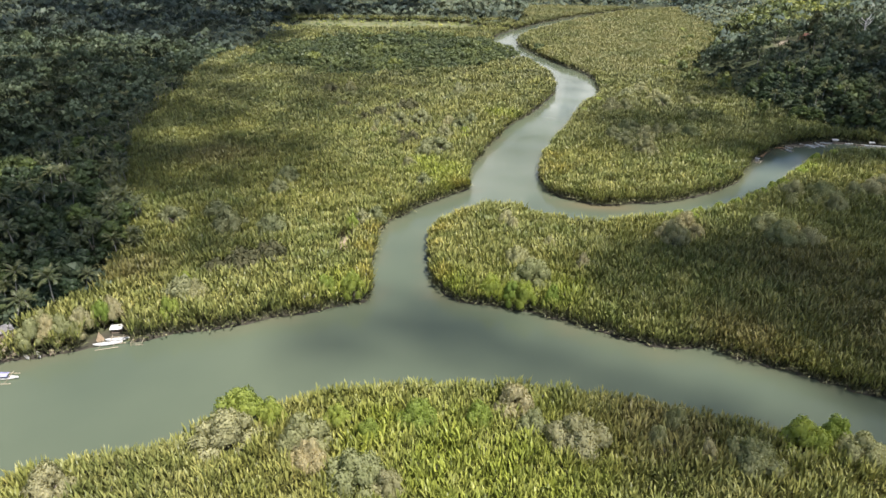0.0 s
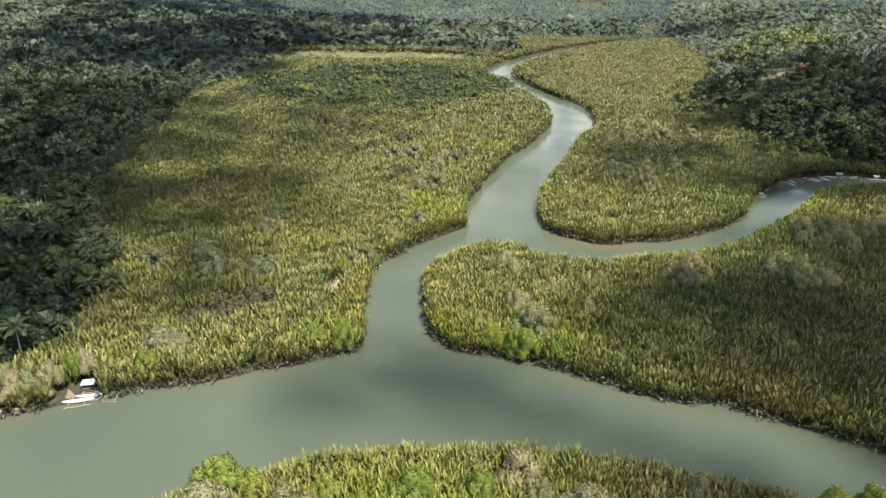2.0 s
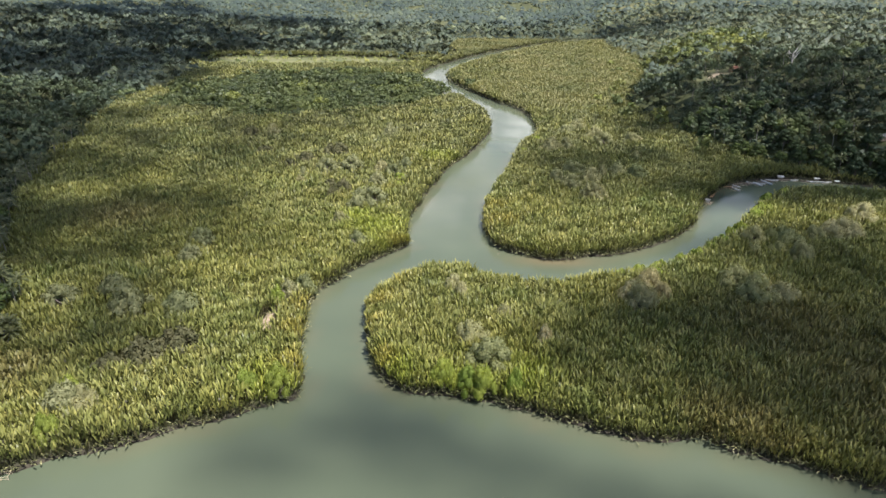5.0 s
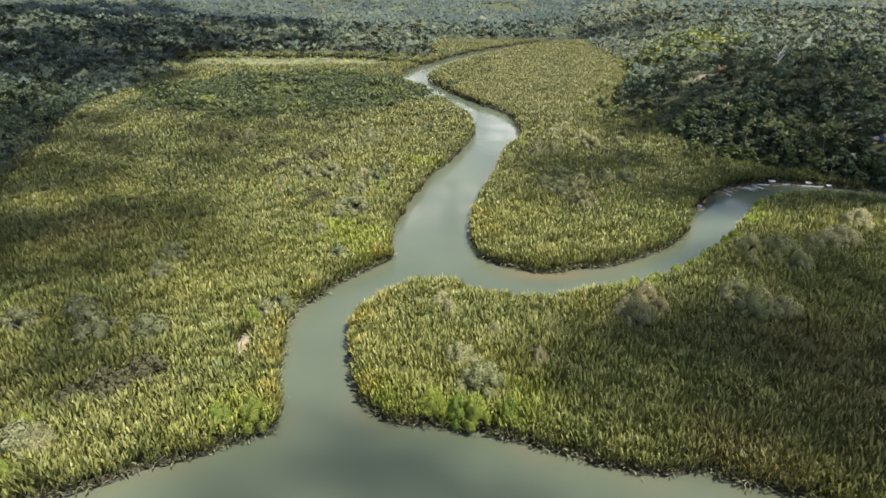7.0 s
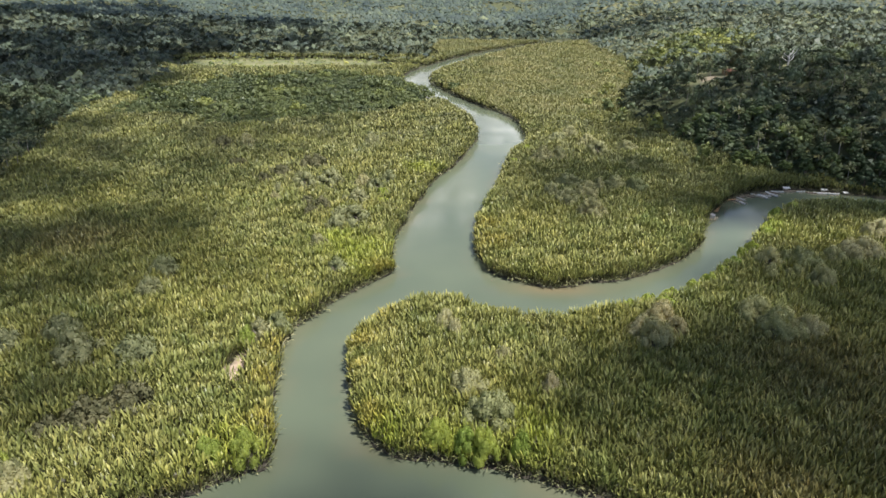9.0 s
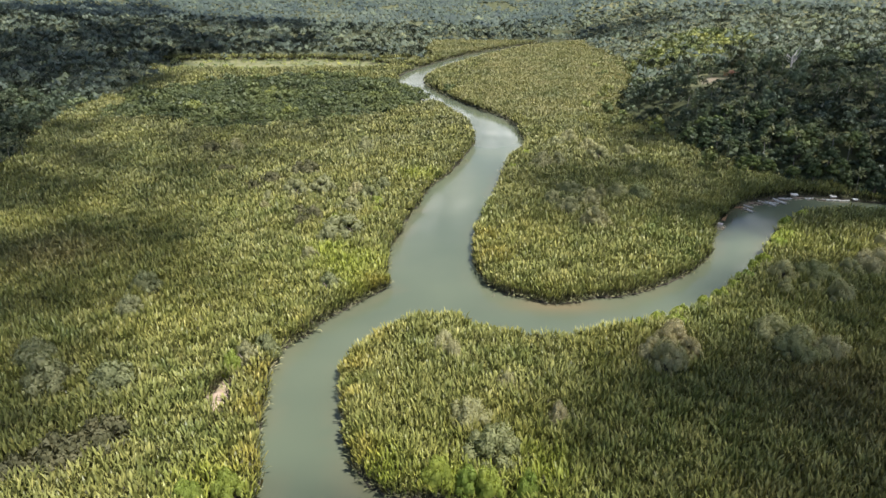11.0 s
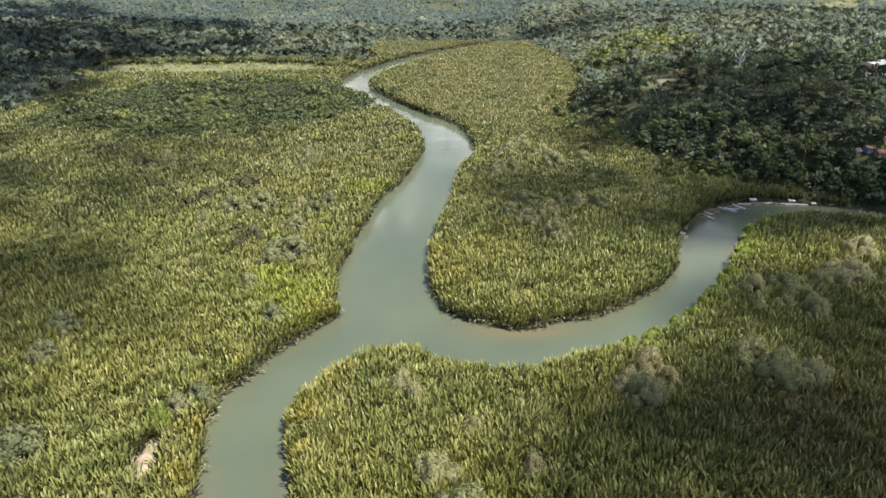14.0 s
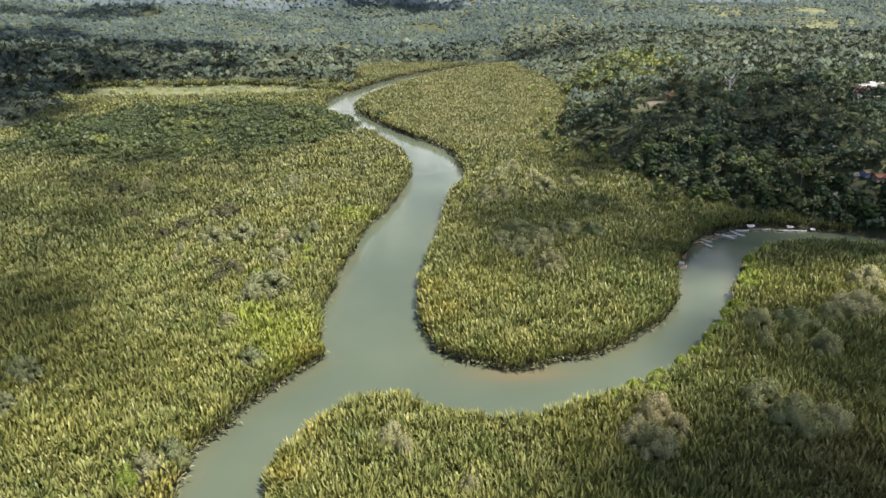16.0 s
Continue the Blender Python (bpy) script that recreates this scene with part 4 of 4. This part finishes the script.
TIMBER = plain("grey_timber", [(0.3, (0.16, 0.12, 0.085)), (0.6, (0.28, 0.22, 0.165)), (0.8, (0.38, 0.33, 0.27))], 0.6, 0.8, 0.0, (1, 1, 0.3))
BAMBOO = plain("pale_bamboo", [(0.3, (0.38, 0.30, 0.19)), (0.7, (0.62, 0.54, 0.40))], 0.8, 0.55)
ORANGE = plain("orange_brown_planks", [(0.3, (0.38, 0.21, 0.10)), (0.7, (0.52, 0.34, 0.18))], 0.6, 0.7)
BLUE_TARP = plain("faded_blue_tarpaulin", [(0.3, (0.10, 0.13, 0.26)), (0.7, (0.18, 0.21, 0.34))], 0.8, 0.55)
LILAC_TARP = plain("faded_lilac_awning", [(0.3, (0.30, 0.29, 0.48)), (0.7, (0.42, 0.41, 0.58))], 0.8, 0.6)
DRY_LEAF = plain("dried_palm_thatch", [(0.3, (0.24, 0.17, 0.10)), (0.7, (0.46, 0.36, 0.24))], 0.4, 0.9, 0.0, (1, 1, 0.25))
WALL_CREAM = plain("cream_render", [(0.3, (0.55, 0.52, 0.46)), (0.7, (0.74, 0.72, 0.66))], 1.6, 0.85)
DARK_PANE = plain("dark_window_pane", [(0.3, (0.02, 0.025, 0.03)), (0.7, (0.05, 0.055, 0.06))], 1.0, 0.1)
DEAD_WOOD = plain("bleached_wood", [(0.3, (0.42, 0.39, 0.35)), (0.7, (0.66, 0.63, 0.59))], 0.7, 0.8)


def box(bm, at, size, turn=0.0, tilt=0.0, bevel=0.0):
    m = pose(*at, tilt, 0, turn) @ Matrix.Diagonal((*size, 1))
    made = bmesh.ops.create_cube(bm, size=1.0, matrix=m)
    if bevel:
        edges = list({e for v in made["verts"] for e in v.link_edges})
        bmesh.ops.bevel(bm, geom=edges, offset=bevel, segments=1, affect="EDGES")
    return bm


def rod(bm, a, b, r0, r1=None, sides=7):
    a, b = Vector(a), Vector(b)
    m = Matrix.Translation((a + b) / 2) @ (b - a).to_track_quat("Z", "Y").to_matrix().to_4x4()
    bmesh.ops.create_cone(bm, cap_ends=True, segments=sides, radius1=r0, radius2=r0 if r1 is None else r1, depth=(b - a).length, matrix=m)
    return bm


def hull(length, beam, depth):
    """A slim pointed hull with raised ends, open inside."""
    bm = bmesh.new()
    rings = []
    for i in range(11):
        s = i / 10 * 2 - 1
        w, rise = beam / 2 * max(1 - abs(s) ** 2.6, 0.04), 0.35 * depth * abs(s) ** 3
        ring = [(s * length / 2, -w, depth + rise), (s * length / 2, -w * 0.75, depth * 0.35 + rise), (s * length / 2, 0, rise * 1.4), (s * length / 2, w * 0.75, depth * 0.35 + rise), (s * length / 2, w, depth + rise),
                (s * length / 2, w * 0.8, depth + rise), (s * length / 2, 0, depth * 0.45 + rise), (s * length / 2, -w * 0.8, depth + rise)]
        rings.append([bm.verts.new(p) for p in ring])
    for p, q in zip(rings, rings[1:]):
        for i in range(8):
            bm.faces.new((p[i], p[(i + 1) % 8], q[(i + 1) % 8], q[i]))
    bm.faces.new(rings[0][::-1]), bm.faces.new(rings[-1])
    bmesh.ops.recalc_face_normals(bm, faces=bm.faces)
    return bm


def banca(x, y, turn, length, label, body=None, awning=None, floats=True, z=-0.12):
    """Outrigger boat afloat or drawn up on the bank."""
    ob = thing("outrigger_boat", label, "boat", "boats on the river", pose(x, y, z, 0, 0, turn))
    body = body or WHITE_PAINT
    beam = 0.19 * length
    part("hull", hull(length, beam, 0.75), body, ob, "", True)
    for s in (-0.22, 0.02, 0.24):
        part("thwart", box(bmesh.new(), (s * length, 0, 0.66), (0.28, beam * 0.82, 0.05)), TIMBER, ob)
    part("deck", box(bmesh.new(), (0.36 * length, 0, 0.84), (0.16 * length, beam * 0.45, 0.04)), body, ob)
    if floats:
        for e in (-1, 1):
            part("outrigger_float", rod(bmesh.new(), (-0.38 * length, e * 0.30 * length, 0.2), (0.40 * length, e * 0.28 * length, 0.26), 0.09), BAMBOO, ob)
        for s in (-0.26, 0.22):
            part("boom", rod(bmesh.new(), (s * length, -0.30 * length, 0.36), (s * length, 0.30 * length, 0.36 + 0.5), 0.06), BAMBOO, ob)
            ob.children[-1].matrix_basis = pose(0, 0, 0)
    if awning:
        for sx in (-0.2, 0.2):
            for sy in (-0.4, 0.4):
                part("awning_post", rod(bmesh.new(), (sx * length, sy * beam, 0.7), (sx * length, sy * beam, 1.75), 0.035), BAMBOO, ob)
        bm = bmesh.new()
        for i in range(5):
            a = (i - 2) * 0.5
            box(bm, (0, math.sin(a) * beam * 0.6, 1.62 + 0.28 * math.cos(a)), (0.48 * length, beam * 0.32, 0.03), 0, math.degrees(-a) * 0.7)
        part("awning", bm, awning, ob, "faded cloth awning")
    return ob


WHITE_BOAT = "white-painted outrigger boat moored against the muddy bank"
banca(-133.2, 164.6, 24, 8.6, "white outrigger boat drawn up beside a tarpaulin shed", z=0.0)
banca(-131.6, 167.2, 20, 7.2, "white outrigger boat drawn up beside a tarpaulin shed", z=0.15)
banca(-152.6, 153.6, -28, 4.6, "small white dugout boat drawn up under mangroves", floats=False, z=0.05)
banca(-149.6, 155.2, -40, 4.4, "small white dugout boat drawn up under mangroves", floats=False, z=0.05)
banca(-152.2, 143.0, 12, 9.5, "outrigger boat with a lilac cloth awning on the river", awning=LILAC_TARP)

for x, y, turn, ln, worn in ((130.8, 426.2, -72, 8.5, 0), (135.5, 435.8, 36, 8.5, 1), (139.5, 436.6, -50, 6.5, 1), (146.6, 436.6, -68, 8.0, 0), (149.4, 440.6, -60, 7.0, 1), (152.9, 441.0, -70, 10.0, 0), (157.8, 445.6, -6, 7.0, 0),
                             (164.5, 446.6, 12, 6.0, 1), (171.0, 446.6, 8, 5.0, 0), (176.0, 444.6, -20, 5.5, 1), (180.5, 444.2, -8, 7.5, 0), (187.4, 443.4, -4, 6.5, 0)):
    banca(x, y, turn, ln, "weathered grey timber outrigger boat moored against the bank" if worn else WHITE_BOAT, TIMBER if worn else None)
for x, y, turn, ln in ((128.6, 428.8, -35, 5.2), (133.0, 431.6, -62, 6.0), (143.6, 439.4, -44, 5.6), (148.0, 438.0, -20, 6.4), (155.4, 443.8, -30, 5.0), (161.2, 446.4, 4, 4.6), (168.0, 446.9, -5, 4.2)):
    banca(x, y, turn, ln, "small worn grey boat crowded among others at the creek bank", TIMBER if ln < 5.5 else None, floats=ln > 5.1)
banca(142.0, 438.6, 24, 6.0, "weathered grey timber boat moored among white ones", TIMBER, floats=False)
for i in range(18):
    x, y = 112 + 4.6 * i, 404 + 46 * math.sin(min(i, 11) / 11 * 1.57) - max(i - 11, 0) * 1.3
    stake = thing("mooring_stake", "leaning bare timber mooring stake in the shallows", "stake", "mooring stakes", pose(x, y - 2.2, 0))
    part("pole", rod(bmesh.new(), (0, 0, -2.2), (0.35 * math.sin(i * 2.3), 0.35 * math.cos(i * 1.7), 1.6 + 0.5 * math.sin(i)), 0.08), TIMBER, stake)


def shed(x, y, turn, w, d, h, label, roof_material, walls=None):
    """A roof on posts, with half walls where given."""
    ob = thing("riverside_shed", label, "shed", "", pose(x, y, 0.2, 0, 0, turn))
    for sx in (-1, 1):
        for sy in (-1, 1):
            part("post", rod(bmesh.new(), (sx * w * 0.45, sy * d * 0.45, -0.6), (sx * w * 0.45, sy * d * 0.45, h), 0.07), TIMBER, ob)
    part("roof", box(bmesh.new(), (0, 0, h + 0.1), (w * 1.15, d * 1.2, 0.07), 0, 9), roof_material, ob)
    part("ridge_pole", rod(bmesh.new(), (-w * 0.6, 0, h + 0.02), (w * 0.6, 0, h + 0.02), 0.05), BAMBOO, ob)
    part("floor_deck", box(bmesh.new(), (0, 0, 0.45), (w * 0.92, d * 0.92, 0.08)), TIMBER, ob)
    if walls:
        part("back_wall", box(bmesh.new(), (0, d * 0.44, h * 0.5), (w * 0.86, 0.05, h * 0.8)), walls, ob)
    return ob


shed(-134.4, 171.6, 18, 3.4, 2.2, 1.9, "open shed roofed with white tarpaulin over the bank", WHITE_PAINT, TIMBER)
shed(163.8, 448.6, -5, 3.2, 2.2, 1.7, "small white-roofed stilt shed at the creek's edge", WHITE_PAINT, WALL_CREAM)
shed(183.6, 446.6, 0, 2.8, 2.0, 1.6, "small white-roofed stilt shed at the creek's edge", WHITE_PAINT, WALL_CREAM)
shed(193.4, 442.6, 0, 2.2, 1.6, 1.2, "low white-roofed landing shelter at the creek's edge", WHITE_PAINT)


def raft(x, y, turn):
    ob = thing("floating_raft", "pale bamboo raft with a white hut, moored at a bank", "raft", "", pose(x, y, 0.0, 0, 0, turn))
    for i in range(9):
        part("bamboo_pole", rod(bmesh.new(), (-3.2, -2 + i * 0.5, 0.12), (3.2, -2 + i * 0.5 + 0.05, 0.12), 0.14), BAMBOO, ob)
    for sx in (-2.2, 2.2):
        part("cross_beam", rod(bmesh.new(), (sx, -2.4, 0.3), (sx, 2.4, 0.3), 0.09), TIMBER, ob)
    part("hut_wall", box(bmesh.new(), (0.2, 0.2, 1.0), (2.2, 1.8, 1.3), 0, 0, 0.04), WALL_CREAM, ob)
    part("hut_roof", box(bmesh.new(), (0.2, 0.2, 1.78), (2.8, 2.4, 0.08), 0, 8), GREY_TIN, ob)
    part("hut_door", box(bmesh.new(), (0.2, -0.73, 1.0), (0.7, 0.06, 1.2)), DARK_PANE, ob)
    return ob


raft(108.4, 400.4, 62)


def walkway(x0, y0, x1, y1, wide, label, wood):
    a, b = Vector((x0, y0, 0)), Vector((x1, y1, 0))
    turn = math.degrees(math.atan2(y1 - y0, x1 - x0))
    ob = thing("plank_walkway", label, "walkway", "", pose(*((a + b) / 2), 0, 0, turn))
    n = int((b - a).length / 0.55)
    half = (b - a).length / 2
    for i in range(n):
        part("plank", box(bmesh.new(), (-half + (i + 0.5) * 0.55, 0.03 * (i % 3), 0.95), (0.47, wide, 0.05)), wood, ob)
    for e in (-1, 1):
        part("stringer", rod(bmesh.new(), (-half, e * wide * 0.4, 0.87), (half, e * wide * 0.4, 0.87), 0.07), TIMBER, ob)
        for i in range(4):
            s = -half + (i + 0.5) * half / 2
            part("pile", rod(bmesh.new(), (s, e * wide * 0.42, -2.0), (s, e * wide * 0.42, 1.1), 0.08), TIMBER, ob)
    return ob


walkway(112.2, 407.6, 117.6, 419.0, 1.7, "weathered orange plank walkway on piles along the bank", ORANGE)
walkway(123.2, 427.4, 129.6, 429.2, 1.4, "weathered orange plank landing on piles", ORANGE)
walkway(-147.9, 158.0, -145.2, 155.4, 1.2, "grey plank landing under mangroves", TIMBER)


def fish_trap(x, y, turn):
    ob = thing("fish_trap", "square timber fish trap frame standing in the shallows", "fish trap", "", pose(x, y, 0, 0, 0, turn))
    for sx in (-1.7, 0, 1.7):
        for sy in (-1.1, 1.1):
            part("stake", rod(bmesh.new(), (sx, sy, -2), (sx, sy, 1.15), 0.06), BAMBOO, ob)
    for sy in (-1.1, 1.1):
        for z in (0.35, 1.0):
            part("rail", rod(bmesh.new(), (-1.85, sy, z), (1.85, sy, z), 0.05), BAMBOO, ob)
    for sx in (-1.7, 1.7):
        part("rail", rod(bmesh.new(), (sx, -1.25, 1.05), (sx, 1.25, 1.05), 0.05), BAMBOO, ob)
    return ob


fish_trap(-124.6, 166.9, 14)
r = np.random.default_rng(91)
tent = thing("thatch_bundle", "upright bundle of dried brown palm fronds by the boats", "thatch", "", pose(-137.2, 166.6, 0.1))
for i in range(14):
    a = i * 0.45
    part("dried_frond", rod(bmesh.new(), (1.1 * math.cos(a), 1.1 * math.sin(a), 0), (0.15 * math.cos(a + 2), 0.15 * math.sin(a), 2.6 + r.uniform(-0.4, 0.5)), 0.22, 0.04, 5), DRY_LEAF, tent)


def house(name, x, y, turn, w, d, h, label, roof_material, wall_material, stilts=0.0, rise=1.4):
    """A gabled house with door and windows."""
    z = float(height(np.array([x]), np.array([y]))[0])
    ob = thing(name, label, "house", "houses", pose(x, y, z, 0, 0, turn))
    part("wall", box(bmesh.new(), (0, 0, stilts + h / 2 - 0.2), (w, d, h + 0.4), 0, 0, 0.03), wall_material, ob)
    bm = bmesh.new()
    e, o = 0.55, stilts + h
    a = [bm.verts.new(p) for p in ((-w / 2 - e, -d / 2 - e, o - 0.25), (w / 2 + e, -d / 2 - e, o - 0.25), (w / 2 + e, 0, o + rise), (-w / 2 - e, 0, o + rise), (w / 2 + e, d / 2 + e, o - 0.25), (-w / 2 - e, d / 2 + e, o - 0.25))]
    bm.faces.new((a[0], a[1], a[2], a[3])), bm.faces.new((a[3], a[2], a[4], a[5]))
    bmesh.ops.solidify(bm, geom=bm.faces[:], thickness=0.12)
    part("roof", bm, roof_material, ob)
    for e in (-1, 1):
        bm = bmesh.new()
        g = [bm.verts.new(p) for p in ((e * w / 2, -d / 2, o), (e * w / 2, d / 2, o), (e * w / 2, 0, o + rise - 0.15))]
        f = bm.faces.new(g)
        made = bmesh.ops.extrude_face_region(bm, geom=[f])
        bmesh.ops.translate(bm, vec=(-e * 0.15, 0, 0), verts=[v for v in made["geom"] if isinstance(v, bmesh.types.BMVert)])
        part("gable", bm, wall_material, ob)
    door = part("door", box(bmesh.new(), (-w * 0.1, -d / 2 - 0.02, stilts + 1.0), (0.95, 0.08, 2.0)), TIMBER, ob)
    part("door_handle", rod(bmesh.new(), (-w * 0.1 + 0.35, -d / 2 - 0.12, stilts + 1.0), (-w * 0.1 + 0.35, -d / 2 - 0.05, stilts + 1.0), 0.03), GREY_TIN, door)
    for s in (-0.36, 0.16, 0.38):
        win = part("window", box(bmesh.new(), (s * w, -d / 2 - 0.02, stilts + 1.5), (1.2, 0.08, 1.1)), WHITE_PAINT, ob)
        part("pane", box(bmesh.new(), (s * w, -d / 2 - 0.07, stilts + 1.5), (1.0, 0.04, 0.9)), DARK_PANE, win)
    if stilts:
        for sx in (-0.45, 0, 0.45):
            for sy in (-0.45, 0.45):
                part("stilt", rod(bmesh.new(), (sx * w, sy * d, -1.2), (sx * w, sy * d, stilts + 0.1), 0.1), TIMBER, ob)
    return ob


cabin = house("stilt_house", -166.6, 160.4, 62, 6.0, 4.2, 2.4, "timber stilt house with a grey tin roof beside the river", GREY_TIN, TIMBER, 1.0, 1.1)
part("curtain", box(bmesh.new(), (1.4, -2.2, 1.9), (1.6, 0.08, 1.5)), BLUE_TARP, cabin, "faded blue cloth hung on the wall")
house("hill_house", 318, 607, 12, 26, 12, 4.0, "long house with a faded red roof among hilltop trees", RED_TIN, WALL_CREAM, 0, 2.6)
house("hill_house", 338, 634, 8, 14, 8, 4.0, "white building with a pale roof among hilltop trees", WHITE_PAINT, WHITE_PAINT, 0, 1.2)
house("hill_house", 352, 646, 8, 10, 8, 4.0, "white building with a pale roof among hilltop trees", WHITE_PAINT, WHITE_PAINT, 0, 1.2)
house("hill_house", 295, 601, 20, 7, 6, 3.2, "small white house with a grey tin roof on a hill", GREY_TIN, WHITE_PAINT, 0, 1.6)
house("hill_house", 208, 690, 15, 9, 6, 3.0, "small house with a red roof beside bare earth", RED_TIN, ORANGE, 0, 1.6)
house("hill_house", 226, 467, 25, 6, 4, 2.6, "small hut with a grey tin roof in the wood", GREY_TIN, TIMBER, 0, 1.1)
house("hill_house", 232.5, 466, 10, 5, 4, 2.6, "small hut with a brown roof and blue wall in the wood", DRY_LEAF, BLUE_TARP, 0, 1.1)
house("hill_house", 237, 461, 5, 7, 4, 2.6, "small hut with a rusty roof in the wood", RED_TIN, TIMBER, 0, 1.1)

# a bleached dead tree on the hill
r = np.random.default_rng(92)
dead = thing("dead_tree", "tall bleached leafless dead tree on the wooded hill", "tree")
settle(dead, 240, 652, 0, 1.45)
solid("trunk", *limb(r, [(0, 0, -0.3), (0.2, 0, 5), (0.1, 0.3, 9)], 0.55, 0.3, 7), DEAD_WOOD, dead)
for i in range(9):
    a, up = i * 2.4, r.uniform(0.4, 1.0)
    z0 = 5.5 + 0.42 * i
    solid("branch", *limb(r, [(0.15, 0.1, z0), (1.6 * math.cos(a), 1.6 * math.sin(a), z0 + 1.6 * up), (3.2 * math.cos(a + 0.25), 3.2 * math.sin(a + 0.25), z0 + 4.0 * up), (3.9 * math.cos(a), 3.9 * math.sin(a), z0 + 6.0 * up)], 0.34, 0.10, 5), DEAD_WOOD, dead)
pine = tree("conifer_tree", "tall dark narrow tree beside a red-roofed house", SHRUB_DARK, 141, 4.5, 17, 3.0, 16, 20, 0.7)
settle(pine, 215, 692, 0, 1.3)

# driftwood in the shallows
drift = thing("driftwood", "dark waterlogged branches lying in the shallows", "driftwood", "", pose(-1.4, 319.8, -0.1))
for a, ln in ((0.4, 4.5), (2.1, 3.2), (2.9, 2.6)):
    part("branch", rod(bmesh.new(), (0, 0, -0.2), (ln * math.cos(a), ln * math.sin(a), 0.25), 0.14, 0.05), TIMBER, drift)
